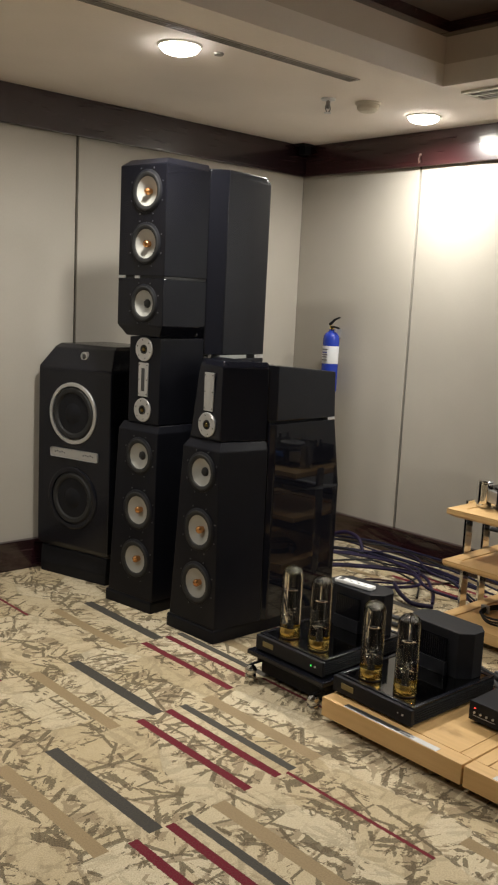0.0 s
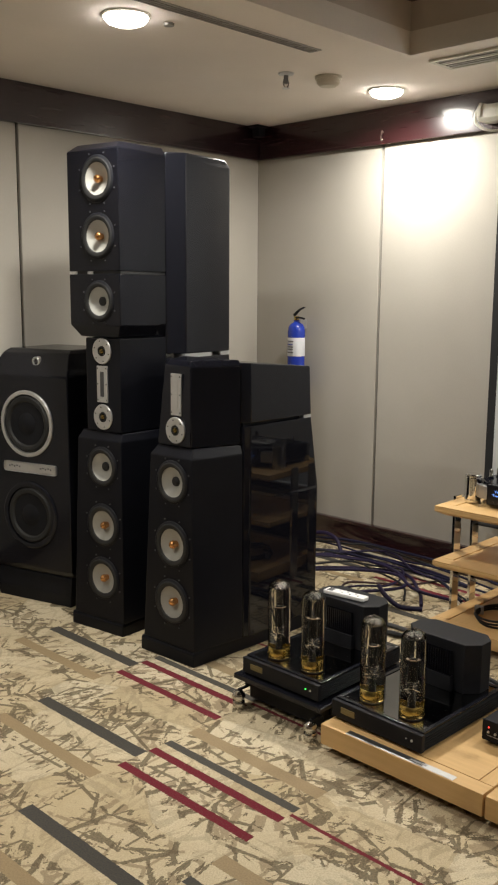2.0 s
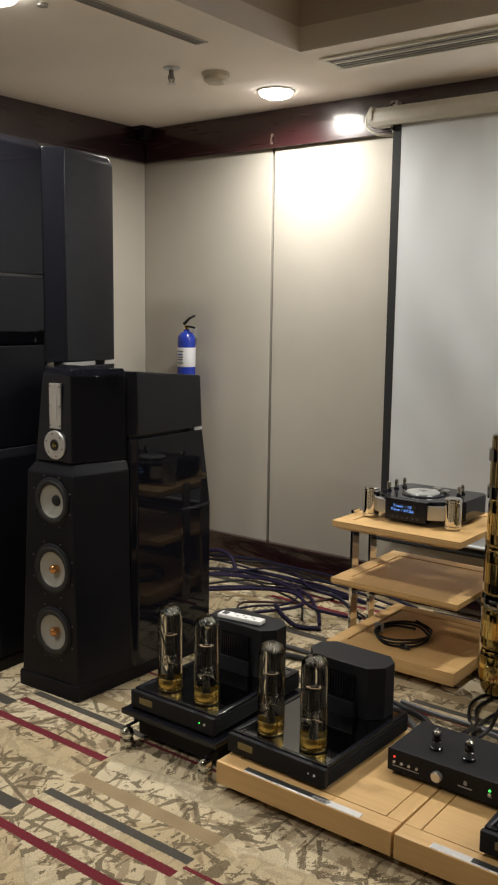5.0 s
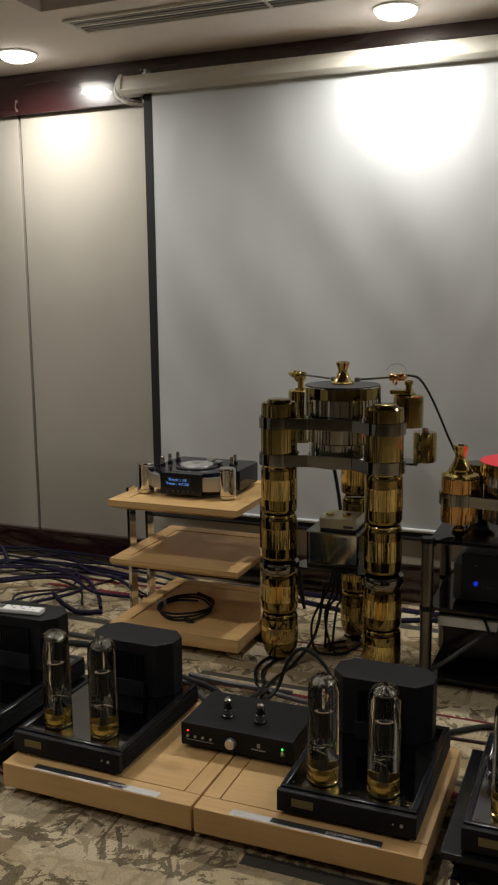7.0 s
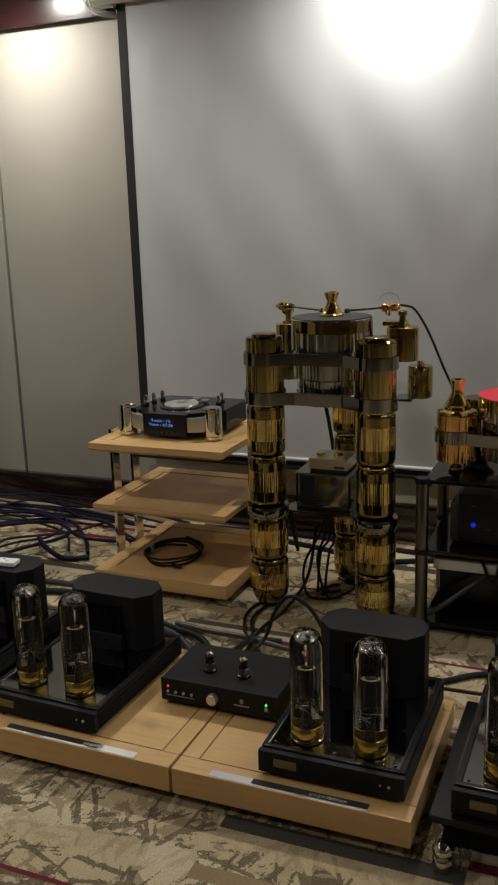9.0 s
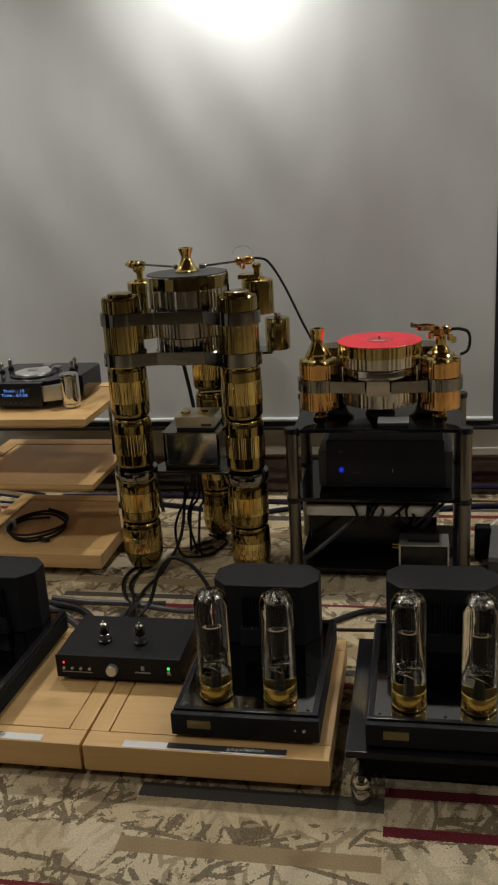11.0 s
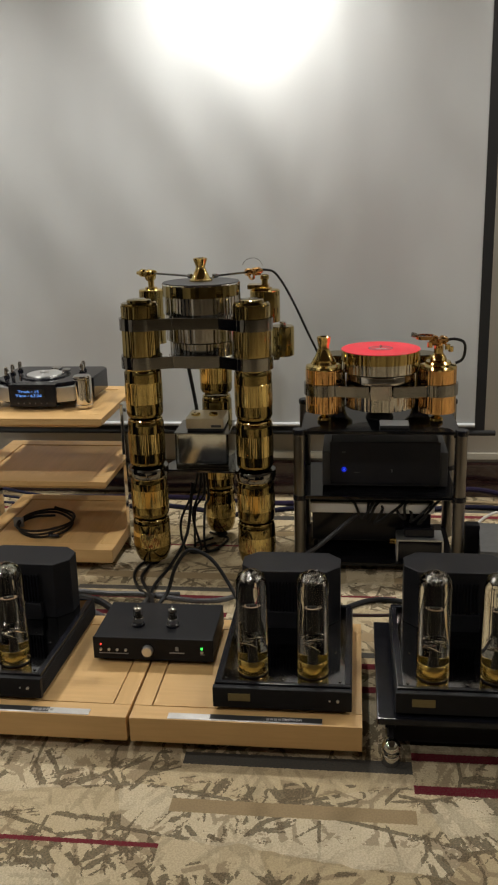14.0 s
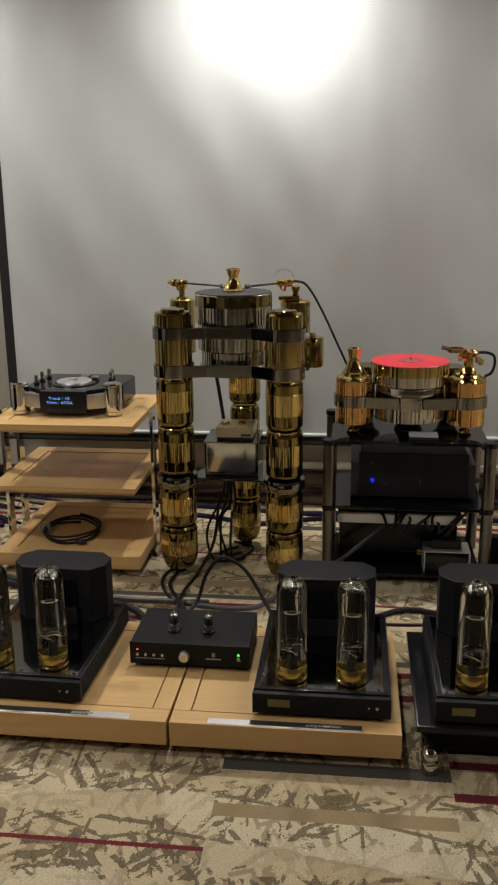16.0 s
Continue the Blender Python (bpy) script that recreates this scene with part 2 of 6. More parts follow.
CABLE_BLUE = worn("dark_blue_cable_sleeve", (0.008, 0.008, 0.026), 0.5, 0.0, 120, 0.3, 0.1, 0.3, Specular_IOR_Level=0.2)
CABLE_GREY = worn("grey_braided_cable", (0.05, 0.05, 0.055), 0.5, 0.2, 120, 0.4, 0.1, 0.4)
CABLE_SILVER = worn("pale_braided_sleeve", (0.075, 0.075, 0.08), 0.45, 0.4, 140, 0.4, 0.1, 0.5)
CABLE_RED = worn("red_cable_sleeve", (0.035, 0.009, 0.009), 0.5, 0.0, 120, 0.3, 0.1, 0.3)
CONE = worn("white_ceramic_cone", (0.35, 0.345, 0.315), 0.4, 0.0, 60, 0.05, 0.08, 0.02)
COPPER = brushed("copper_phase_plug", (0.80, 0.40, 0.16), 0.22)
SILVER = worn("satin_aluminium", (0.62, 0.62, 0.62), 0.38, 0.85, 90, 0.08, 0.08, 0.05)
CHROME = brushed("polished_chrome", (0.80, 0.79, 0.77), 0.06)
STEEL = brushed("polished_steel_strap", (0.29, 0.288, 0.28), 0.06)
CHROME_DIM = brushed("dim_fluted_chrome", (0.66, 0.65, 0.62), 0.12)
GOLD = brushed("polished_gold", (0.74, 0.57, 0.23), 0.07)
GOLD_DARK = brushed("dark_gold_plating", (0.31, 0.24, 0.092), 0.06)
GOLD_MID = brushed("fluted_gold_plating", (0.52, 0.41, 0.17), 0.08)
GOLD_DIM = brushed("dim_gold_plating", (0.38, 0.30, 0.12), 0.08)
MIRROR_BLACK = brushed("black_chrome_plate", (0.23, 0.23, 0.235), 0.03)
AGED_BRASS = worn("dull_brass_plate", (0.20, 0.165, 0.08), 0.4, 0.6, 60, 0.15, 0.1, 0.03)
ROSE_GOLD = brushed("rose_gold_plating", (0.85, 0.50, 0.20), 0.08)
BRASS = brushed("brass_tube_base", (0.86, 0.64, 0.19), 0.14)
POST = brushed("dark_grey_metal_post", (0.20, 0.19, 0.18), 0.3)
GLASS = glass_material("clear_tube_glass", (0.86, 0.85, 0.82), 0.0, 1.2)
ACRYLIC = glass_material("clear_acrylic", (0.93, 0.95, 0.95), 0.02, 1.3)
GREY_PLATE = worn("grey_carbon_plate", (0.05, 0.05, 0.052), 0.5, 0.6, 50, 0.2, 0.1, 0.1)
TUBE_PLATE = worn("dark_carbon_anode", (0.010, 0.009, 0.008), 0.6, 0.0, 60, 0.3, 0.1, 0.1, Specular_IOR_Level=0.08)
GETTER = worn("silver_getter_film", (0.36, 0.355, 0.345), 0.12, 1.0, 70, 0.5, 0.1, 0.4)
MICA = worn("pale_mica", (0.15, 0.095, 0.05), 0.35, 0.0, 60, 0.2, 0.1, 0.05)
WHITE_PLASTIC = worn("white_plastic", (0.84, 0.84, 0.84), 0.4, 0.0, 70, 0.05, 0.1, 0.03)
IVORY = worn("ivory_painted_steel", (0.62, 0.60, 0.53), 0.4, 0.0, 40, 0.06, 0.1, 0.03)
SCREEN_BLACK = worn("black_screen_border", (0.012, 0.012, 0.013), 0.8, 0.0, 80, 0.2, 0.05, 0.05)
RED_VINYL = worn("red_vinyl", (0.72, 0.022, 0.045), 0.3, 0.0, 120, 0.06, 0.06, 0.05)
LABEL_GREY = worn("grey_paper_label", (0.30, 0.30, 0.30), 0.6, 0.0, 60, 0.1, 0.1, 0.02)
BLUE_PAINT = worn("blue_gloss_paint", (0.02, 0.045, 0.36), 0.25, 0.0, 50, 0.1, 0.06, 0.02)
PAPER = worn("white_paper", (0.72, 0.73, 0.76), 0.6, 0.0, 60, 0.05, 0.1, 0.02)
INK = worn("dark_ink", (0.10, 0.10, 0.12), 0.6, 0.0, 60, 0.1, 0.1, 0.0)
DARK_GREY = worn("dark_grey_plastic", (0.05, 0.05, 0.052), 0.4, 0.0, 60, 0.1, 0.1, 0.05)
SMOKED = worn("grey_smoked_plastic", (0.16, 0.165, 0.17), 0.18, 0.0, 50, 0.12, 0.06, 0.02)
BLACK_GLASS = worn("black_glass", (0.006, 0.006, 0.007), 0.05, 0.0, 40, 0.1, 0.02, 0.0)
DETECTOR = worn("ivory_plastic", (0.56, 0.51, 0.42), 0.5, 0.0, 60, 0.05, 0.1, 0.03)
GRILLE = worn("grey_painted_grille", (0.25, 0.235, 0.215), 0.5, 0.2, 60, 0.1, 0.1, 0.03)
VENT_GREY = worn("pale_grey_slot_frame", (0.40, 0.375, 0.35), 0.5, 0.0, 60, 0.1, 0.1, 0.03)
PANEL = worn("charcoal_panel", (0.020, 0.020, 0.024), 0.35, 0.0, 80, 0.15, 0.08, 0.04, Specular_IOR_Level=0.25)
GRILLE_DARK = worn("dark_grille_opening", (0.10, 0.095, 0.09), 0.8, 0.0, 60, 0.2, 0.1, 0.03)
JOINT = worn("dark_joint_strip", (0.02, 0.016, 0.011), 0.8, 0.0, 60, 0.2, 0.1, 0.03, Specular_IOR_Level=0.03)
LENS = glow("lit_downlight_lens", (1.0, 0.95, 0.86), 24.0)
LED_GREEN = glow("green_led", (0.05, 1.0, 0.10), 2.2)
LED_BLUE = glow("blue_led_ring", (0.0, 0.015, 0.8), 1.0)
LED_WHITE = glow("pale_blue_led", (0.03, 0.10, 1.0), 1.2)
LED_RED = glow("red_led", (1.0, 0.05, 0.03), 2.5)
DISPLAY_TEXT = glow("blue_display_text", (0.14, 0.36, 1.0), 1.3)


# ---- mesh helpers ----
def part(name, bm, material, parent=None, label="", smooth=True):
    """Links a bmesh as one mesh object under a thing or a part."""
    bmesh.ops.recalc_face_normals(bm, faces=bm.faces[:])
    me = bpy.data.meshes.new(name)
    if smooth:
        level = bm.faces.layers.int.get("level")
        for f in bm.faces:
            f.smooth = not (level and f[level] == 1)
        for e in bm.edges:
            if len(e.link_faces) == 2 and e.calc_face_angle(0.0) > radians(32):
                e.smooth = False
    bm.to_mesh(me)
    bm.free()
    me.materials.append(material)
    ob = new(name, me)
    ob.parent = parent
    if label:
        ob["label"] = label
    return ob


def thing(name, m, label, category, group="", kind=""):
    ob = new(name)
    ob.empty_display_size = 0.05
    ob.matrix_basis = m
    return tagged(ob, label, category, group, kind)


def soften(bm, edges, offset, seg):
    """Rounds edges and leaves the sides between them truly flat."""
    level = bm.faces.layers.int.get("level") or bm.faces.layers.int.new("level")
    made = bmesh.ops.bevel(bm, geom=edges, offset=offset, segments=seg, affect="EDGES", profile=0.6)
    for f in made["faces"]:
        f[level] = 2
    for f in bm.faces:
        if f[level] == 0:
            f[level] = 1


def box(x0, x1, y0, y1, z0, z1, bevel=0.0, seg=2, bm=None):
    bm = bm or bmesh.new()
    made = bmesh.ops.create_cube(bm, size=1.0, matrix=Matrix.LocRotScale(((x0 + x1) / 2, (y0 + y1) / 2, (z0 + z1) / 2), None, (abs(x1 - x0), abs(y1 - y0), abs(z1 - z0))))
    if bevel:
        soften(bm, list({e for v in made["verts"] for e in v.link_edges}), bevel, seg)
    return bm


def lathe(profile, n=40, centre=(0, 0, 0), axis="z", bm=None):
    """Turns (radius, height) pairs round an axis through centre."""
    bm = bm or bmesh.new()
    rings = []
    for r, h in profile:
        ring = []
        for k in range(n if r > 1e-6 else 1):
            a = 2 * math.pi * k / n
            c, s = r * math.cos(a), r * math.sin(a)
            p = {"z": (c, s, h), "x": (-h, c, s), "y": (c, h, s)}[axis]
            ring.append(bm.verts.new(Vector(p) + Vector(centre)))
        rings.append(ring)
    for a, b in zip(rings, rings[1:]):
        for k in range(n):
            quad = [a[k % len(a)], a[(k + 1) % len(a)], b[(k + 1) % len(b)], b[k % len(b)]]
            quad = list(dict.fromkeys(quad))
            if len(quad) > 2:
                bm.faces.new(quad)
    for ring in (rings[0], rings[-1]):
        if len(ring) > 2 and profile[0] != profile[-1]:
            bm.faces.new(ring)
    return bm


def drum(r, z0, z1, soft=0.008, n=40, centre=(0, 0, 0), axis="z", bm=None):
    s = soft
    return lathe([(0, z0), (r - s, z0), (r - 0.3 * s, z0 + 0.3 * s), (r, z0 + s), (r, z1 - s), (r - 0.3 * s, z1 - 0.3 * s), (r - s, z1), (0, z1)], n, centre, axis, bm)


def loft(rings, bm=None, bevel=0.0):
    """Joins rings of points, one above the other, into a closed body."""
    bm = bm or bmesh.new()
    loops = [[bm.verts.new(p) for p in ring] for ring in rings]
    for a, b in zip(loops, loops[1:]):
        for k in range(len(a)):
            bm.faces.new([a[k], a[(k + 1) % len(a)], b[(k + 1) % len(b)], b[k]])
    bm.faces.new(loops[0])
    bm.faces.new(loops[-1])
    bmesh.ops.recalc_face_normals(bm, faces=bm.faces[:])
    if bevel:
        soften(bm, bm.edges[:], bevel, 2)
    return bm


def prism(outline, z0, z1, bevel=0.0):
    return loft([[(x, y, z0) for x, y in outline], [(x, y, z1) for x, y in outline]], bevel=bevel)


def curve_points(points, steps=8):
    """A smooth line (Catmull-Rom) through points."""
    p = [Vector(q) for q in points]
    p = [2 * p[0] - p[1], *p, 2 * p[-1] - p[-2]]
    out = []
    for k in range(1, len(p) - 2):
        for s in range(steps):
            t = s / steps
            out.append(0.5 * (2 * p[k] + (p[k + 1] - p[k - 1]) * t + (2 * p[k - 1] - 5 * p[k] + 4 * p[k + 1] - p[k + 2]) * t * t + (3 * p[k] - p[k - 1] - 3 * p[k + 1] + p[k + 2]) * t ** 3))
    return [*out, p[-2]]


def pipe(points, r, n=8, steps=8, bm=None):
    """A round cable or rod along a smooth line."""
    bm = bm or bmesh.new()
    line = curve_points(points, steps) if steps > 1 else [Vector(q) for q in points]
    rings, up = [], Vector((0.13, 0.21, 0.97)).normalized()
    for k, q in enumerate(line):
        way = (line[min(k + 1, len(line) - 1)] - line[max(k - 1, 0)]).normalized()
        side = way.cross(up)
        side = side.normalized() if side.length > 1e-3 else Vector((1, 0, 0))
        up = side.cross(way).normalized()
        rings.append([bm.verts.new(q + r * (math.cos(a) * side + math.sin(a) * up)) for a in (2 * math.pi * j / n for j in range(n))])
    for a, b in zip(rings, rings[1:]):
        for k in range(n):
            bm.faces.new([a[k], a[(k + 1) % n], b[(k + 1) % n], b[k]])
    bm.faces.new(rings[0])
    bm.faces.new(rings[-1])
    return bm


def words(text, size, material, parent, m, name="lettering", depth=0.0004):
    """Raised lettering as a mesh, its face towards the +z of m."""
    data = bpy.data.curves.new(name, "FONT")
    data.body, data.size, data.extrude, data.align_x = text, size, depth, "CENTER"
    tmp = new("tmp", data)
    bpy.context.view_layer.update()
    me = bpy.data.meshes.new_from_object(tmp.evaluated_get(bpy.context.evaluated_depsgraph_get()))
    bpy.data.objects.remove(tmp)
    me.materials.append(material)
    ob = new(name, me)
    ob.parent, ob.matrix_basis = parent, m
    return ob


FACING = Matrix(((0, 0, -1, 0), (-1, 0, 0, 0), (0, 1, 0, 0), (0, 0, 0, 1)))  # turns a flat text to face -x, upright


# ---- structure: floor, walls, ceiling ----
bm = bmesh.new()
vs = [bm.verts.new(p) for p in ((ROOM_X - 0.2, ROOM_Y - 0.2, 0), (WALL_X + 0.2, ROOM_Y - 0.2, 0), (WALL_X + 0.2, WALL_Y + 0.2, 0), (ROOM_X - 0.2, WALL_Y + 0.2, 0),
                               (ROOM_X - 0.2, ROOM_Y - 0.2, -0.1), (WALL_X + 0.2, ROOM_Y - 0.2, -0.1), (WALL_X + 0.2, WALL_Y + 0.2, -0.1), (ROOM_X - 0.2, WALL_Y + 0.2, -0.1))]
for f in ((0, 1, 2, 3), (7, 6, 5, 4), (0, 4, 5, 1), (1, 5, 6, 2), (2, 6, 7, 3), (3, 7, 4, 0)):
    bm.faces.new([vs[k] for k in f])
tagged(part("floor", bm, CARPET, smooth=False), "beige patterned carpet with dark branches and red and grey bars", "carpet", kind="structure")

TRIM_Z = 2.40
wall_back = tagged(part("wall_back", box(WALL_X + 0.025, WALL_X + 0.2, ROOM_Y - 0.2, WALL_Y + 0.2, 0, CEIL + 0.5), JOINT, smooth=False), "wall of beige fabric panels behind the audio systems", "wall", kind="structure")
wall_left = tagged(part("wall_left", box(ROOM_X, WALL_X + 0.025, WALL_Y + 0.025, WALL_Y + 0.2, 0, CEIL + 0.5), JOINT, smooth=False), "wall of beige fabric panels behind the loudspeakers", "wall", kind="structure")
wall_front = tagged(part("wall_front", box(ROOM_X - 0.2, ROOM_X, ROOM_Y - 0.2, WALL_Y + 0.2, 0, CEIL + 0.5), FABRIC, smooth=False), "plain beige wall out of view, set far off to dim reflections", "wall", kind="structure")
wall_right = tagged(part("wall_right", box(ROOM_X, WALL_X + 0.025, ROOM_Y - 0.2, ROOM_Y, 0, CEIL + 0.5), FABRIC, smooth=False), "plain beige wall out of view, set far off to dim reflections", "wall", kind="structure")
back_seams = [WALL_Y, 3.637, 1.80, -0.02, -1.85, -3.68, -5.50, ROOM_Y]
for a, b in zip(back_seams, back_seams[1:]):
    part("fabric_panel", box(WALL_X, WALL_X + 0.024, b + 0.009, a - (0.009 if a < WALL_Y else 0.0), 0.1, TRIM_Z + 0.02, 0.002), FABRIC, wall_back)
left_seams = [ROOM_X, -4.39, -2.57, -0.75, 1.07, 2.853, WALL_X]
for a, b in zip(left_seams, left_seams[1:]):
    part("fabric_panel", box(a + 0.009, b - (0.009 if b < WALL_X else 0.0), WALL_Y, WALL_Y + 0.024, 0.1, TRIM_Z + 0.02, 0.002), FABRIC, wall_left)

# dark cornice and baseboard, with a small moulded lip
def moulding(z0, z1, lip_z, x_wall, lo, hi, along):
    bm = bmesh.new()
    if along == "y":
        box(x_wall - 0.022, x_wall + 0.02, lo, hi, z0, z1, 0.004, bm=bm)
        box(x_wall - 0.032, x_wall + 0.01, lo, hi, lip_z, lip_z + 0.02, 0.004, bm=bm)
    else:
        box(lo, hi, x_wall - 0.022, x_wall + 0.02, z0, z1, 0.004, bm=bm)
        box(lo, hi, x_wall - 0.032, x_wall + 0.01, lip_z, lip_z + 0.02, 0.004, bm=bm)
    return bm


tagged(part("trim", moulding(TRIM_Z, CEIL, TRIM_Z - 0.003, WALL_X, ROOM_Y, WALL_Y - 0.034, "y"), MAHOGANY), "dark polished mahogany cornice under the ceiling", "cornice", kind="structure")
tagged(part("trim", moulding(TRIM_Z, CEIL, TRIM_Z - 0.003, WALL_Y, ROOM_X, WALL_X, "x"), MAHOGANY_SHADED_X), "dark polished mahogany cornice under the ceiling", "cornice", kind="structure")
tagged(part("baseboard", moulding(0, 0.165, 0.15, WALL_X, ROOM_Y, WALL_Y - 0.034, "y"), MAHOGANY), "dark mahogany baseboard along the carpet", "baseboard", kind="structure")
tagged(part("baseboard", moulding(0, 0.165, 0.15, WALL_Y, ROOM_X, WALL_X, "x"), MAHOGANY_SHADED_X), "dark mahogany baseboard along the carpet", "baseboard", kind="structure")

part("wall_ledge", box(WALL_X - 0.018, WALL_X, ROOM_Y, 1.78, 0.186, 0.219, 0.004), IVORY, wall_back, "thin pale strip above the baseboard")

# ceiling: a flat border round a raised field
CX0, CX1, CY0, CY1 = -2.0, 3.77, -1.7, 2.885
bm = bmesh.new()
box(ROOM_X - 0.2, WALL_X + 0.2, CY1, WALL_Y + 0.2, CEIL, CEIL + 0.1, bm=bm)
box(ROOM_X - 0.2, WALL_X + 0.2, ROOM_Y - 0.2, CY0, CEIL, CEIL + 0.1, bm=bm)
box(CX1, WALL_X + 0.2, CY0, CY1, CEIL, CEIL + 0.1, bm=bm)
box(ROOM_X - 0.2, CX0, CY0, CY1, CEIL, CEIL + 0.1, bm=bm)
tagged(part("ceiling", bm, PLASTER, smooth=False), "warm white plaster ceiling border with lamps", "ceiling", kind="structure")
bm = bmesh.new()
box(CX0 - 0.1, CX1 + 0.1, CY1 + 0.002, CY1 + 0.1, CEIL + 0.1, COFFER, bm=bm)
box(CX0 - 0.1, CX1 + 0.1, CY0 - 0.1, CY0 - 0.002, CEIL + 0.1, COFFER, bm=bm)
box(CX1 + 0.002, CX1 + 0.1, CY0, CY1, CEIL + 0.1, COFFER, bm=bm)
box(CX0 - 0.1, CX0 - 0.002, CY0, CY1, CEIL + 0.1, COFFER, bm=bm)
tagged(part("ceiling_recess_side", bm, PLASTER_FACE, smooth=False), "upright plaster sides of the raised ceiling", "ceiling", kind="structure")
tagged(part("ceiling_recess_top", box(CX0 - 0.1, CX1 + 0.1, CY0 - 0.1, CY1 + 0.1, COFFER, COFFER + 0.08), worn("dark_brown_ceiling_board", (0.07, 0.05, 0.042), 0.5, 0.0, 30, 0.15, 0.1, 0.05), smooth=False), "dark brown raised ceiling field", "ceiling", kind="structure")
bm = bmesh.new()
box(CX1 - 0.06, CX1, CY0, CY1, COFFER - 0.05, COFFER, 0.006, bm=bm)
box(CX0, CX1 - 0.06, CY1 - 0.06, CY1, COFFER - 0.05, COFFER, 0.006, bm=bm)
tagged(part("trim", bm, MAHOGANY), "dark wooden edge round the raised ceiling", "cornice", kind="structure")


def downlight(x, y):
    lamp = thing("downlight", pose(x, y, CEIL), "round recessed ceiling downlight, switched on", "ceiling light", "ceiling downlights")
    part("trim_ring", lathe([(0.083, -0.001), (0.096, -0.001), (0.096, -0.006), (0.088, -0.009), (0.081, -0.006), (0.083, -0.001)], 40), IVORY, lamp)
    # lens bulges below the ceiling: glare round the lamp put into its shape
    part("lens", lathe([(0, -0.0005), (0.086, -0.0005), (0.085, -0.012), (0.074, -0.026), (0.048, -0.036), (0, -0.040)], 40), LENS, lamp, "glowing white lens, bulged out to stand for glare")


# the five unseen, added lamps get a fixture too
for spot in LAMP_SPOTS:
    downlight(*spot)

sprinkler = thing("fire_sprinkler", pose(3.64, 3.50, CEIL), "small metal fire sprinkler under the ceiling", "sprinkler")
part("rosette", lathe([(0, -0.001), (0.038, -0.001), (0.036, -0.008), (0.014, -0.012), (0, -0.012)], 24), SILVER, sprinkler)
part("body", lathe([(0.011, -0.01), (0.011, -0.035), (0.008, -0.05), (0, -0.05)], 16), POST, sprinkler)
bm = pipe([(0.013, 0, -0.03), (0.018, 0, -0.05), (0.004, 0, -0.07)], 0.003, 6)
pipe([(-0.013, 0, -0.03), (-0.018, 0, -0.05), (-0.004, 0, -0.07)], 0.003, 6, bm=bm)
part("frame_arm", bm, POST, sprinkler)
part("deflector", lathe([(0, -0.068), (0.019, -0.069), (0.019, -0.072), (0, -0.072)], 16), SILVER, sprinkler)
detector = thing("smoke_detector", pose(3.83, 3.395, CEIL), "round ivory smoke detector under the ceiling", "smoke detector")
part("base", lathe([(0, -0.001), (0.066, -0.001), (0.066, -0.012), (0.062, -0.016), (0, -0.016)], 32), DETECTOR, detector)
part("cap", lathe([(0.058, -0.016), (0.056, -0.035), (0.04, -0.047), (0, -0.05)], 32), DETECTOR, detector)
knock = thing("ceiling_sensor", pose(2.73, 3.30, CEIL), "small grey ceiling sensor beside a lamp", "sensor")
part("cap", lathe([(0, -0.001), (0.022, -0.001), (0.02, -0.01), (0, -0.012)], 20), GRILLE, knock)

vent = thing("slot_diffuser", pose(0, 0, CEIL), "long narrow grey air slot in the ceiling", "ceiling vent")
part("frame", box(0.4, 3.43, 3.106, 3.167, -0.005, -0.001, 0.001), VENT_GREY, vent)
for y in (3.120, 3.137, 3.154):
    part("slat", box(0.42, 3.41, y - 0.004, y + 0.004, -0.009, -0.005), GRILLE, vent)
grille = thing("ceiling_vent", pose(0, 0, CEIL), "long pale linear air grille in the ceiling above the screen", "ceiling vent")
# dark sheet behind the slats stands for the shaded opening
part("backing", box(3.905, 4.065, -1.5, 2.85, -0.004, -0.001), GRILLE_DARK, grille)
part("frame", box(3.89, 3.907, -1.5, 2.865, -0.012, -0.001, 0.002), IVORY, grille)
part("frame", box(4.063, 4.08, -1.5, 2.865, -0.012, -0.001, 0.002), IVORY, grille)
part("frame", box(3.907, 4.063, 2.848, 2.865, -0.012, -0.001, 0.002), IVORY, grille)
for k in range(5):
    x = 3.927 + 0.029 * k
    part("slat", box(x - (0.010 if k != 2 else 0.012), x + 0.004, -1.5, 2.846, -0.010, -0.004, 0.001), GRILLE if k != 2 else IVORY, grille)
for y in (2.0, 1.1, 0.2):
    part("crossbar", box(3.908, 4.062, y - 0.006, y + 0.006, -0.012, -0.004), IVORY, grille)

# ---- projection screen ----
SX = 4.545
screen = thing("projection_screen", pose(SX, 1.65, 0), "pulled-down white projection screen with black borders and ivory case", "projection screen")
part("fabric", box(0.0, 0.003, -1.14, 1.153, 0.367, 2.445), SCREEN, screen, "matt white screen fabric", smooth=False)
part("side_border", box(-0.001, 0.004, 1.153, 1.198, 0.345, 2.445), SCREEN_BLACK, screen, "black border strip", smooth=False)
part("side_border", box(-0.001, 0.004, -1.185, -1.14, 0.345, 2.445), SCREEN_BLACK, screen, "black border strip", smooth=False)
part("lower_border", box(-0.001, 0.004, -1.14, 1.153, 0.348, 0.367), SCREEN_BLACK, screen, "black border strip", smooth=False)
part("hem", drum(0.009, -1.14, 1.153, 0.002, 14, (-0.004, 0, 0.376), "y"), SCREEN, screen, "white rolled hem along the lower edge")
part("weight_bar", drum(0.013, -1.235, 1.235, 0.003, 16, (0.001, 0, 0.338), "y"), SCREEN_BLACK, screen, "black weighted bar")
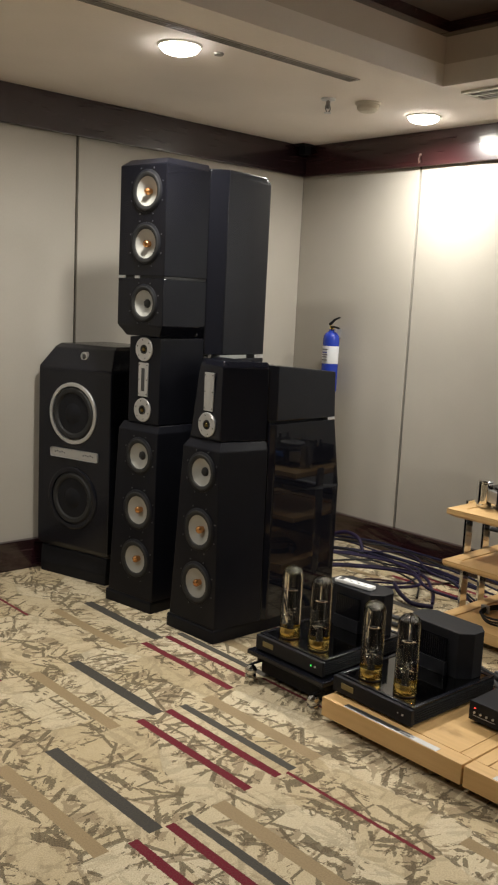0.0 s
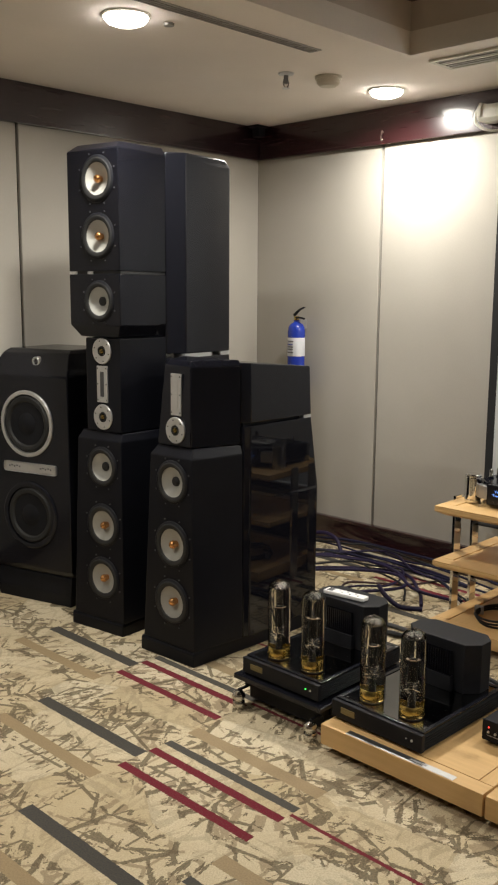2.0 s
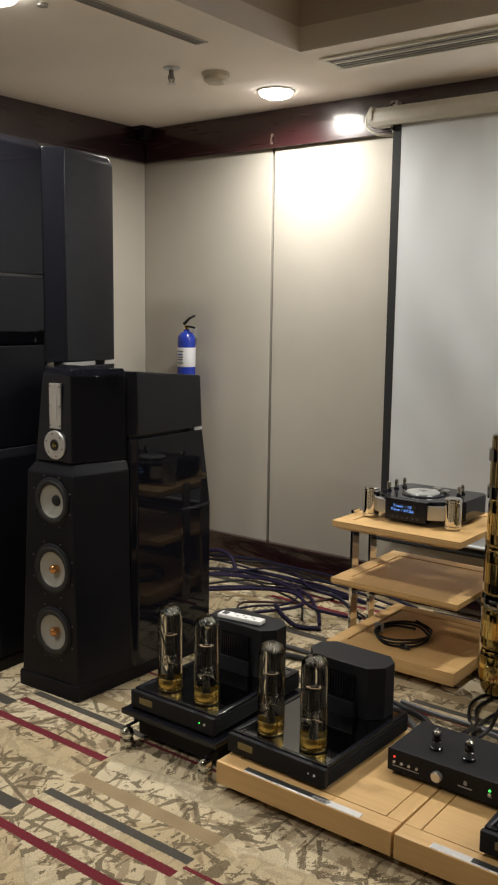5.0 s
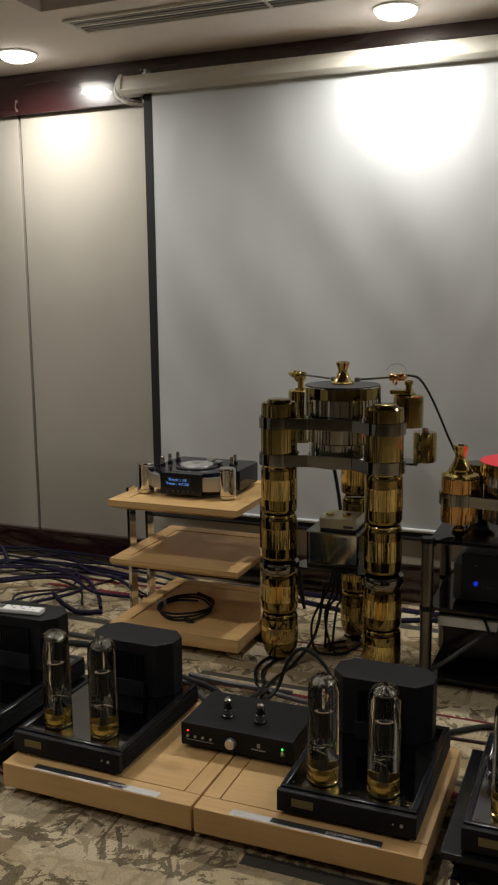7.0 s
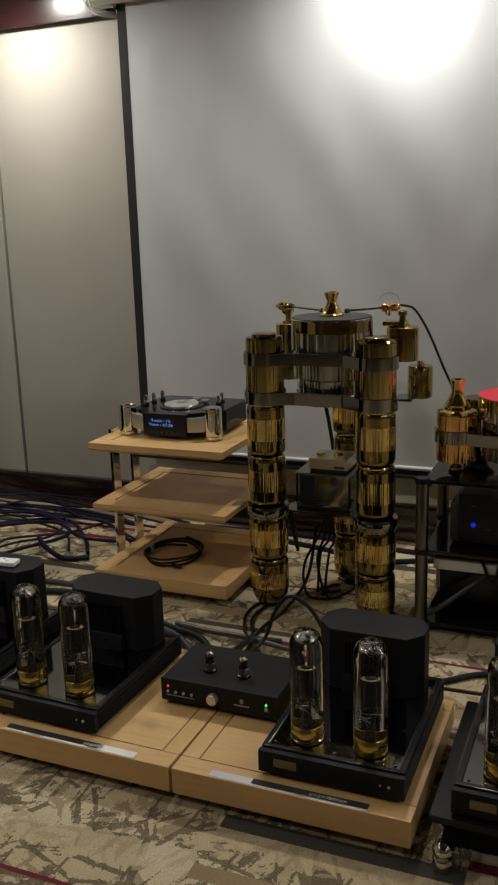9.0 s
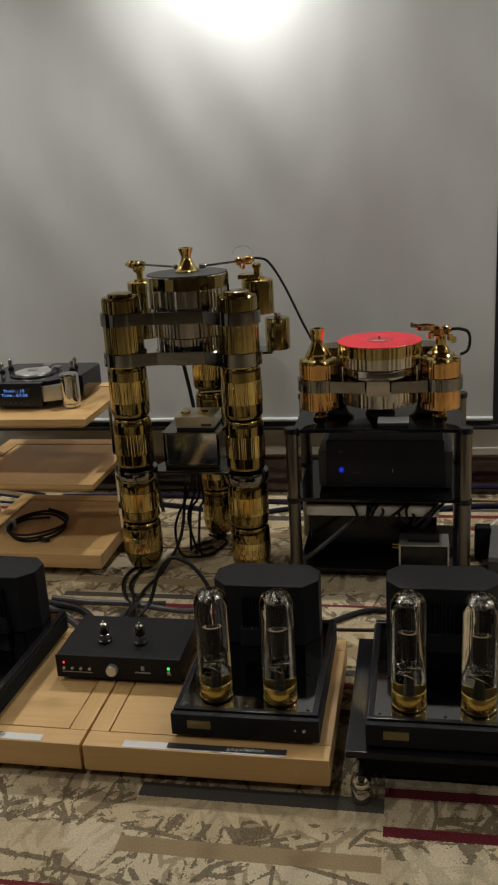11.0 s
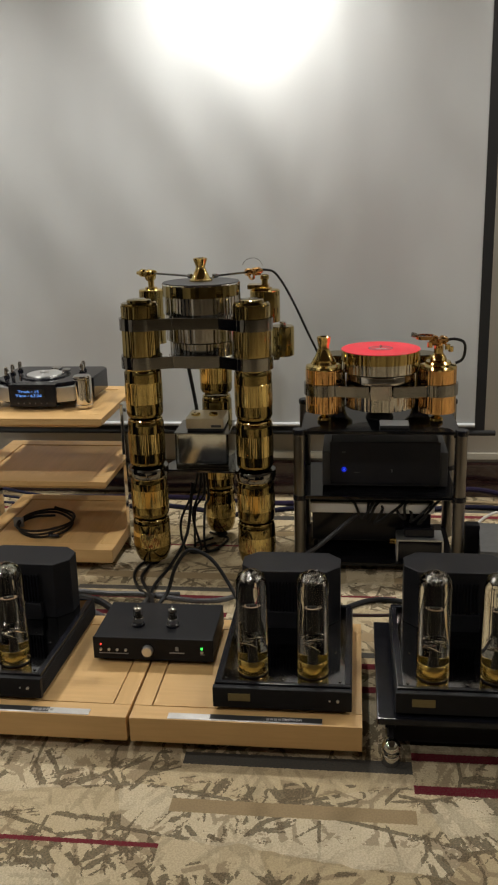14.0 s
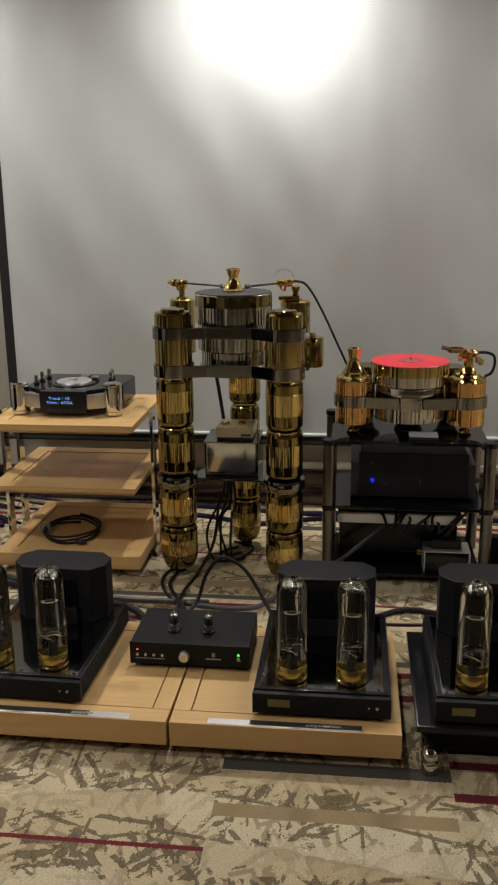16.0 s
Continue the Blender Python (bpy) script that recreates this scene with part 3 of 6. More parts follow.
bm = loft([[(SXX, y, z) for SXX, z in ((-0.028, 2.424), (-0.045, 2.443), (-0.045, 2.482), (-0.03, 2.510), (0.05, 2.516), (0.05, 2.424))] for y in (-1.30, 1.30)], bevel=0.004)
part("case", bm, IVORY, screen, "ivory painted roller case")
for y in (-1.305, 1.305):
    part("end_cap", loft([[(a, yy, z) for a, z in ((-0.03, 2.428), (-0.052, 2.453), (-0.052, 2.493), (-0.033, 2.518), (0.055, 2.523), (0.055, 2.428))] for yy in (y - 0.012, y + 0.012)], bevel=0.004), IVORY, screen, "ivory end cap")
for z in (2.533, 2.413):
    part("wall_bracket", box(0.02, 0.085, 1.19, 1.215, z - 0.022, z + 0.012, 0.003), SILVER, screen)
    part("bolt", drum(0.009, 0, 0.02, 0.003, 10, (-0.0, 1.20, z - 0.004), "x"), STEEL, screen)
part("power_cable", pipe([(-0.02, 1.31, 2.52), (-0.035, 1.33, 2.47), (-0.03, 1.325, 2.42), (-0.02, 1.27, 2.385), (0.03, 1.21, 2.38), (0.08, 1.20, 2.37)], 0.007), IVORY, screen, "ivory power cable hanging in a loop")

hook = thing("picture_hook", pose(WALL_X - 0.022, 3.63, 2.445), "small chrome hook on the cornice above a panel joint", "hook")
part("plate", lathe([(0, 0), (0.011, 0), (0.010, 0.004), (0, 0.005)], 16, (0, 0, 0.02), "x"), CHROME, hook)
part("loop", pipe([(-0.004, 0, 0.02), (-0.012, 0, 0.0), (-0.014, 0, -0.022), (-0.006, 0, -0.03), (-0.002, 0, -0.015)], 0.004, 8), CHROME, hook)
corner = thing("corner_bracket", pose(4.55, 4.54, 2.56), "small black bracket in the corner under the ceiling", "bracket")
part("plate", box(-0.05, 0.05, -0.03, 0.07, 0.028, 0.04, 0.003), MATT, corner)
part("body", box(-0.03, 0.03, -0.025, 0.035, -0.03, 0.028, 0.008), MATT, corner)

# ---- fire extinguisher on the back wall ----
ext = thing("fire_extinguisher", pose(WALL_X - 0.085, 4.20, 0.98), "blue fire extinguisher with white label hung on the wall", "fire extinguisher")
part("cylinder", lathe([(0, 0.0), (0.045, 0.0), (0.054, 0.01), (0.054, 0.345), (0.05, 0.372), (0.036, 0.392), (0.018, 0.402), (0.017, 0.415), (0, 0.415)], 32), BLUE_PAINT, ext, "glossy blue steel cylinder")
part("label", lathe([(0.0546, 0.192), (0.0548, 0.193), (0.0548, 0.306), (0.0546, 0.307)], 32), PAPER, ext, "white paper label")
for k, z in enumerate((0.285, 0.265, 0.25, 0.235, 0.215)):
    part("text_bar", box(-0.0558, -0.0535, -0.022 + 0.004 * (k % 2), 0.022, z - 0.003, z + 0.003), INK if k != 1 else BLUE_PAINT, ext)
part("valve", drum(0.015, 0.405, 0.44, 0.003, 16), BRASS, ext)
part("lower_handle", pipe([(-0.01, 0.0, 0.43), (-0.012, -0.035, 0.432), (-0.012, -0.075, 0.425)], 0.006, 8), MATT, ext)
part("upper_handle", loft([[(-0.018, 0.01, 0.44), (0.002, 0.01, 0.44), (0.002, 0.015, 0.452), (-0.018, 0.015, 0.452)], [(-0.018, -0.03, 0.475), (0.002, -0.03, 0.475), (0.002, -0.03, 0.485), (-0.018, -0.03, 0.485)], [(-0.018, -0.07, 0.492), (0.002, -0.07, 0.492), (0.002, -0.07, 0.499), (-0.018, -0.07, 0.499)]], bevel=0.002), MATT, ext)
part("wall_hook", box(0.05, 0.085, -0.012, 0.012, 0.36, 0.42, 0.002), SILVER, ext)

# ---- loudspeakers ----
def driver(parent, x, y, z, r, plug=True, name="driver"):
    """A cone driver that faces -x, its deep frame standing on the baffle at x."""
    at = (x, y, z)
    frame_ring = part(name, lathe([(r * 1.02, -0.001), (r * 1.015, 0.002), (r * 0.99, 0.004), (r * 0.92, 0.0065), (r * 0.90, -0.001), (r * 1.02, -0.001)], 44, at, "x"), MATT, parent, "black driver frame with a white cone")
    part("surround", lathe([(r * 0.915, 0.0055), (r * 0.87, 0.0085), (r * 0.77, 0.0085), (r * 0.71, 0.0055), (r * 0.69, 0.002), (r * 0.915, 0.002), (r * 0.915, 0.0055)], 44, at, "x"), RUBBER, frame_ring)
    part("cone", lathe([(r * 0.77, 0.0055), (r * 0.64, -0.003), (r * 0.50, -0.0105), (r * 0.34, -0.0185), (r * 0.22, -0.024), (0, -0.024), (0, -0.030), (r * 0.24, -0.030), (r * 0.77, 0.001), (r * 0.77, 0.0055)], 44, at, "x"), CONE, frame_ring, "white cone")
    if plug:
        part("phase_plug", lathe([(r * 0.14, -0.0245), (r * 0.15, -0.014), (r * 0.175, -0.008), (r * 0.18, -0.001), (r * 0.15, 0.006), (r * 0.08, 0.011), (0, 0.0125)], 24, at, "x"), COPPER, frame_ring, "copper bullet phase plug")
    else:
        part("dust_cap", lathe([(r * 0.23, -0.0245), (r * 0.22, -0.018), (r * 0.15, -0.011), (0, -0.008)], 24, at, "x"), RUBBER, frame_ring, "black dust cap")
    for k in range(8):
        a = math.pi / 8 + k * math.pi / 4
        part("screw", lathe([(0, 0.0035), (0.0035, 0.003), (0.0035, -0.001), (0, -0.001)], 8, (x, y + r * 1.14 * math.cos(a), z + r * 1.14 * math.sin(a)), "x"), DARK_GREY, frame_ring)
    return frame_ring


def bore(ob, holes):
    """Cuts round recesses for the drivers into a baffle that faces -x."""
    bm = bmesh.new()
    for x, y, z, r in holes:
        drum(r * 0.87, -0.055, 0.05, 0.001, 44, (x, y, z), "x", bm)
    bmesh.ops.recalc_face_normals(bm, faces=bm.faces[:])
    me = bpy.data.meshes.new("tmp")
    bm.to_mesh(me)
    bm.free()
    cutter = new("tmp", me)
    cutter.parent = ob.parent
    mod = ob.modifiers.new("bore", "BOOLEAN")
    mod.operation, mod.solver, mod.object = "DIFFERENCE", "EXACT", cutter
    bpy.context.view_layer.update()
    made = bpy.data.meshes.new_from_object(ob.evaluated_get(bpy.context.evaluated_depsgraph_get()))
    ob.modifiers.remove(mod)
    bpy.data.objects.remove(cutter)
    ob.data = made
    return ob


def dome(parent, x, y, z, r=0.042):
    at = (x, y, z)
    plate = part("tweeter", lathe([(0, -0.003), (r, -0.003), (r, 0.004), (r * 0.95, 0.006), (r * 0.42, 0.005), (r * 0.36, -0.003), (0, -0.003)], 40, at, "x"), SILVER, parent, "round silver tweeter plate")
    part("rubber_ring", lathe([(r * 0.40, 0.0), (r * 0.38, 0.0075), (r * 0.28, 0.0075), (r * 0.24, 0.0), (r * 0.40, 0.0)], 28, at, "x"), RUBBER, plate)
    part("dome", lathe([(r * 0.22, 0.002), (r * 0.18, 0.008), (r * 0.1, 0.012), (0, 0.0135)], 24, at, "x"), GOLD_DARK, plate, "brass-coloured dome")
    for k in range(6):
        a = k * math.pi / 3 + 0.3
        part("screw", lathe([(0, 0.0075), (0.0032, 0.007), (0.0032, 0.004), (0, 0.004)], 8, (x, y + r * 0.78 * math.cos(a), z + r * 0.78 * math.sin(a)), "x"), DARK_GREY, plate)


def ribbon(parent, x, y, z, w=0.066, h=0.165, slot=DARK_GREY):
    plate = part("ribbon_tweeter", box(x - 0.005, x + 0.003, y - w / 2, y + w / 2, z - h / 2, z + h / 2, 0.002), SILVER, parent, "upright silver ribbon tweeter plate")
    part("diaphragm", box(x - 0.0065, x - 0.004, y - w * 0.17, y + w * 0.17, z - h * 0.34, z + h * 0.34, 0.001), slot, plate)
    for sy in (-1, 1):
        for sz in (-1, 0, 1):
            part("screw", lathe([(0, 0.0075), (0.003, 0.007), (0.003, 0.004), (0, 0.004)], 8, (x, y + sy * w * 0.4, z + sz * h * 0.43), "x"), DARK_GREY, plate)


def ring(z, xf, wf, xb, wb, cut=0.0):
    """A level of a cabinet: front width wf at xf, back width wb at xb, front corners cut."""
    if cut:
        return [(xf, -wf / 2 + cut, z), (xf, wf / 2 - cut, z), (xf + cut, wf / 2, z), (xb, wb / 2, z), (xb, -wb / 2, z), (xf + cut, -wf / 2, z)]
    return [(xf, -wf / 2, z), (xf, wf / 2, z), (xb, wb / 2, z), (xb, -wb / 2, z)]


tower = thing("tower_loudspeaker", pose(2.674, 3.763, 0, 0, 0, 8), "tall gloss black stacked loudspeaker tower with white cones", "loudspeaker")
part("plinth", loft([ring(0.0, -0.014, 0.33, 0.70, 0.44), ring(0.05, -0.014, 0.33, 0.70, 0.44), ring(0.06, -0.010, 0.325, 0.70, 0.44)], bevel=0.004), BAFFLE, tower)
bore(part("lower_module", loft([[(x, y - 0.012, z) for x, y, z in r] for r in (ring(0.062, -0.012, 0.318, 0.30, 0.36), ring(0.90, 0.012, 0.275, 0.30, 0.34), ring(0.935, 0.035, 0.25, 0.30, 0.32))], bevel=0.005), BAFFLE, tower), ((0.008, -0.032, 0.776, 0.092), (0.0, -0.040, 0.506, 0.1), (-0.007, -0.040, 0.256, 0.1)))
part("middle_module", loft([[(x, y - 0.03, z) for x, y, z in r] for r in (ring(0.937, 0.028, 0.215, 0.30, 0.27), ring(1.358, 0.028, 0.215, 0.30, 0.27))], bevel=0.005), BAFFLE, tower)
bore(part("upper_module", loft([[(x, y - 0.009, z) for x, y, z in r] for r in (ring(1.362, 0.03, 0.23, 0.30, 0.29), ring(1.415, 0.004, 0.312, 0.30, 0.317), ring(1.638, 0.004, 0.312, 0.30, 0.317))], bevel=0.004), PIANO, tower), ((0.004, -0.038, 1.52, 0.090),))
bore(part("top_module", loft([[(x, y - 0.009, z) for x, y, z in r] for r in (ring(1.650, 0.004, 0.312, 0.30, 0.317), ring(2.165, 0.004, 0.312, 0.30, 0.317), ring(2.195, 0.04, 0.25, 0.30, 0.285))], bevel=0.004), PIANO, tower), ((0.004, -0.038, 2.042, 0.099), (0.004, -0.038, 1.80, 0.099)))
part("rear_lower_cabinet", loft([[(0.302, -0.165, z), (0.302, 0.165, z), (0.37, 0.228, z), (0.70, 0.228, z), (0.70, -0.228, z), (0.37, -0.228, z)] for z in (0.062, 1.262)], bevel=0.006), SATIN, tower, "satin black bass cabinet")
part("rear_upper_cabinet", loft([[(0.302, -0.165, z), (0.302, 0.165, z), (0.37, 0.228, z), (b, 0.228, z), (b, -0.228, z), (0.37, -0.228, z)] for z, b in ((1.28, 0.70), (2.15, 0.70), (2.18, 0.66))], bevel=0.006), SATIN, tower, "satin black bass cabinet")
for x0, x1 in ((0.36, 0.56), (0.63, 0.70)):
    for s in (-1, 1):
        part("spacer", box(x0, x1, s * 0.195 - 0.032, s * 0.195 + 0.032, 1.262, 1.28), SILVER, tower, "bright metal spacer")
part("shadow_gap", box(0.010, 0.296, -0.165, 0.140, 1.6385, 1.6495), RUBBER, tower)
for y0, y1 in ((0.100, 0.145), (0.000, 0.030)):
    part("spacer", box(0.003, 0.0095, y0, y1, 1.638, 1.65), SILVER, tower, "bright metal spacer")
for z in (2.042, 1.80):
    driver(tower, 0.004, -0.038, z, 0.099)
driver(tower, 0.004, -0.038, 1.52, 0.090, False)
dome(tower, 0.028, -0.026, 1.30, 0.058)
ribbon(tower, 0.028, -0.026, 1.152)
dome(tower, 0.028, -0.026, 1.003, 0.058)
driver(tower, 0.008, -0.032, 0.776, 0.092, False)
driver(tower, 0.0, -0.040, 0.506, 0.1)
driver(tower, -0.007, -0.040, 0.256, 0.1)

mid = thing("floor_loudspeaker", pose(2.689, 3.280, 0, 0, 0, 3), "gloss black tapered floor-standing loudspeaker with white cones", "loudspeaker")
part("plinth", loft([ring(0.0, -0.016, 0.325, 0.765, 0.44), ring(0.055, -0.016, 0.325, 0.765, 0.44), ring(0.065, -0.012, 0.32, 0.765, 0.44)], bevel=0.004), BAFFLE, mid)
bore(part("lower_module", loft([[(x, y - 0.008, z) for x, y, z in r] for r in (ring(0.067, -0.012, 0.312, 0.25, 0.39), ring(0.885, 0.008, 0.245, 0.25, 0.38), ring(0.925, 0.04, 0.205, 0.25, 0.36))], bevel=0.005), BAFFLE, mid), ((0.004, -0.022, 0.777, 0.092), (-0.003, -0.026, 0.509, 0.100), (-0.009, -0.028, 0.258, 0.100)))
part("upper_module", loft([[(x, y - 0.008, z) for x, y, z in r] for r in (ring(0.927, 0.03, 0.200, 0.25, 0.36), ring(1.26, 0.052, 0.15, 0.25, 0.35), ring(1.285, 0.07, 0.125, 0.25, 0.33))], bevel=0.005), PIANO, mid)
part("rear_lower_cabinet", loft([[(0.252, -0.20, z), (0.252, 0.20, z), (0.28, 0.216, z), (b, 0.216, z), (b, -0.216, z), (0.28, -0.216, z)] for z, b in ((0.067, 0.76), (0.67, 0.76), (1.004, 0.70))], bevel=0.006), PIANO, mid, "gloss black bass cabinet")
part("rear_upper_cabinet", loft([[(0.252, -0.18, z), (0.252, 0.18, z), (0.28, 0.216, z), (b, 0.216, z - a), (b, -0.216, z - a), (0.28, -0.216, z)] for z, b, a in ((1.016, 0.70, 0.0), (1.272, 0.685, 0.035))], bevel=0.006), SATIN, mid, "satin black top cabinet")
part("gap_board", box(0.26, 0.68, -0.19, 0.19, 1.002, 1.018), MATT, mid)
for s in (-1, 1):
    part("spacer", box(0.645, 0.698, s * 0.19 - 0.026, s * 0.19 + 0.026, 1.0035, 1.0165), SILVER, mid, "bright metal spacer")
ribbon(mid, 0.042, -0.012, 1.142, 0.062, 0.175, SILVER)
dome(mid, 0.032, -0.016, 0.993, 0.056)
driver(mid, 0.004, -0.022, 0.777, 0.092, False)
driver(mid, -0.003, -0.026, 0.509, 0.100)
driver(mid, -0.009, -0.028, 0.258, 0.100)

sub = thing("subwoofer", pose(2.668, 4.312, 0, 0, 0, 16), "large matt black subwoofer with a silver driver ring", "subwoofer")
hw = 0.255
def sub_level(z, xf, w, cut=0.0):
    return [(xf, -w, z), (xf, w, z), (0.46, w, z), (0.46, -w, z)]
part("foot", loft([sub_level(0.0, 0.010, 0.236), sub_level(0.06, 0.008, 0.238), sub_level(0.150, 0.016, 0.240)], bevel=0.006), MATT, sub)
part("cabinet", loft([sub_level(0.152, 0.020, hw - 0.012), sub_level(0.185, 0.0, hw), sub_level(1.155, 0.0, hw), sub_level(1.262, 0.075, hw - 0.045), sub_level(1.280, 0.105, hw - 0.060)], bevel=0.006), SATIN, sub)
ring_part = part("driver", lathe([(0.166, -0.004), (0.166, 0.006), (0.163, 0.008), (0.147, 0.008), (0.143, -0.004), (0.166, -0.004)], 56, (0, 0.005, 0.915), "x"), SILVER, sub, "wide silver driver ring")
part("surround", lathe([(0.143, -0.002), (0.132, 0.010), (0.115, 0.008), (0.105, -0.002), (0.143, -0.002)], 48, (0, 0.005, 0.915), "x"), RUBBER, ring_part)
part("cone", lathe([(0.106, 0.001), (0.06, -0.002), (0.05, 0.004), (0, 0.014)], 48, (0, 0.005, 0.915), "x"), MATT, ring_part, "black cone")
low = part("driver", lathe([(0.172, -0.004), (0.172, 0.006), (0.164, 0.010), (0.146, 0.008), (0.143, -0.004), (0.172, -0.004)], 56, (0, 0.0, 0.452), "x"), SATIN, sub, "black driver ring")
part("surround", lathe([(0.143, -0.002), (0.132, 0.010), (0.115, 0.008), (0.105, -0.002), (0.143, -0.002)], 48, (0, 0, 0.452), "x"), RUBBER, low)
part("cone", lathe([(0.106, 0.001), (0.06, -0.002), (0.05, 0.004), (0, 0.014)], 48, (0, 0, 0.452), "x"), MATT, low, "black cone")
name_plate = part("name_plate", box(-0.006, 0.002, -0.178, 0.158, 0.668, 0.720, 0.012), SILVER, sub, "long silver plate with small dark marks")
for k in range(5):
    for side in (-1, 1):
        part("mark", box(-0.0075, -0.0055, side * 0.10 - 0.010 + 0.016 * (k - 2) - 0.004, side * 0.10 - 0.010 + 0.016 * (k - 2) + 0.004, 0.692 + 0.004 * (k % 2), 0.700 + 0.004 * (k % 2)), INK, name_plate)
knob = part("control_knob", lathe([(0.0150, -0.02), (0.0235, -0.02), (0.0235, 0.010), (0.021, 0.013), (0.016, 0.013), (0.0150, 0.010), (0.0150, -0.02)], 32, (0.048, -0.030, 1.222), "x"), SILVER, sub, "round knob with a bright rim")
part("knob_face", lathe([(0, -0.015), (0.0149, -0.015), (0.0149, 0.004), (0.010, 0.007), (0, 0.008)], 24, (0.048, -0.030, 1.222), "x"), DARK_GREY, knob)

# ---- valve power amplifiers ----
def valve(parent, x, y, z):
    """A tall transmitting valve with gilt base and glass envelope."""
    at = (x, y, z)
    base = part("valve", lathe([(0, 0), (0.040, 0), (0.040, 0.003), (0.037, 0.005), (0, 0.005)], 36, at), RUBBER, parent, "tall clear glass valve with brass base")
    part("brass_base", lathe([(0.0395, 0.007), (0.0397, 0.043), (0.0385, 0.045), (0.036, 0.045), (0.036, 0.018), (0, 0.018), (0, 0.007), (0.0395, 0.007)], 40, at), BRASS, base, "shiny brass base")
    part("base_disc", lathe([(0, 0.0184), (0.0355, 0.0184), (0.0355, 0.0215), (0, 0.022)], 32, at), TUBE_PLATE, base, "dark disc inside the base")
    part("base_rim", lathe([(0.0432, 0.005), (0.0432, 0.008), (0.040, 0.010), (0.039, 0.005), (0.0432, 0.005)], 40, at), GOLD, base)
    out = [(0.0425, 0.009), (0.0425, 0.260), (0.0408, 0.275), (0.035, 0.288), (0.025, 0.296), (0.011, 0.2995), (0.008, 0.303), (0.004, 0.306), (0, 0.3065)]
    inn = [(0, 0.296), (0.011, 0.2975), (0.0243, 0.2945), (0.034, 0.2867), (0.0396, 0.2742), (0.0412, 0.260), (0.0412, 0.009), (0.0425, 0.009)]
    glass = part("glass_envelope", lathe(out + inn, 44, at), GLASS, base, "clear glass envelope")
    glass.visible_shadow = False
    # ragged silver getter film and the ring that carries it, under the dome
    bm = lathe([(0, 0.28), (0.01, 0.2798), (0.018, 0.2782), (0.0225, 0.275), (0.0235, 0.2715), (0.0225, 0.2713), (0.021, 0.2738), (0.017, 0.2768), (0.01, 0.2785), (0, 0.2787)], 32, at)
    for k, v in enumerate(bm.verts):
        v.co.z += 0.0016 * math.sin(k * 2.1 + v.co.x * 900)
    part("getter_cap", bm, GETTER, base, "silvery getter film under the glass top")
    bm = lathe([(0, 0.126), (0.009, 0.126), (0.0115, 0.130), (0.0115, 0.200), (0.009, 0.206), (0, 0.206)], 24, at)
    part("anode", bm, TUBE_PLATE, base)
    part("mica_disc", lathe([(0.010, 0.199), (0.0165, 0.200), (0.0165, 0.2015), (0.010, 0.2025), (0.010, 0.199)], 20, at), MICA, base)
    bm = bmesh.new()
    for a, b in ((-0.014, -0.006), (0.014, -0.006), (-0.014, 0.006), (0.014, 0.006), (0.0, 0.012), (0.0, -0.012)):
        pipe([(x + b * 0.6, y + a * 0.5, z + 0.10), (x + b, y + a, z + 0.12), (x + b, y + a, z + 0.262)], 0.0009, 6, 3, bm=bm)
    part("support_cage", bm, TUBE_PLATE, base)
    part("stem_press", lathe([(0, 0.0215), (0.010, 0.0215), (0.008, 0.062), (0.005, 0.090), (0.006, 0.098), (0, 0.100)], 20, at), TUBE_PLATE, base)
    bm = pipe([(x, y - 0.018, z + 0.105), (x - 0.012, y - 0.006, z + 0.112), (x - 0.004, y + 0.012, z + 0.104), (x + 0.01, y + 0.016, z + 0.113)], 0.0016, 6)
    pipe([(x - 0.012, y + 0.004, z + 0.085), (x - 0.006, y + 0.018, z + 0.096), (x + 0.012, y + 0.006, z + 0.09)], 0.0014, 6, bm=bm)
    for q in range(5):
        a0 = 1.25 * q
        pipe([(x + (0.011 + 0.006 * (s % 2)) * math.cos(a0 + 1.3 * s), y + (0.011 + 0.008 * (s % 2)) * math.sin(a0 + 1.3 * s), z + 0.080 + 0.010 * q + 0.006 * (s % 3)) for s in range(4)], 0.0015, 5, 4, bm=bm)
    part("getter_wire", bm, CHROME, base)


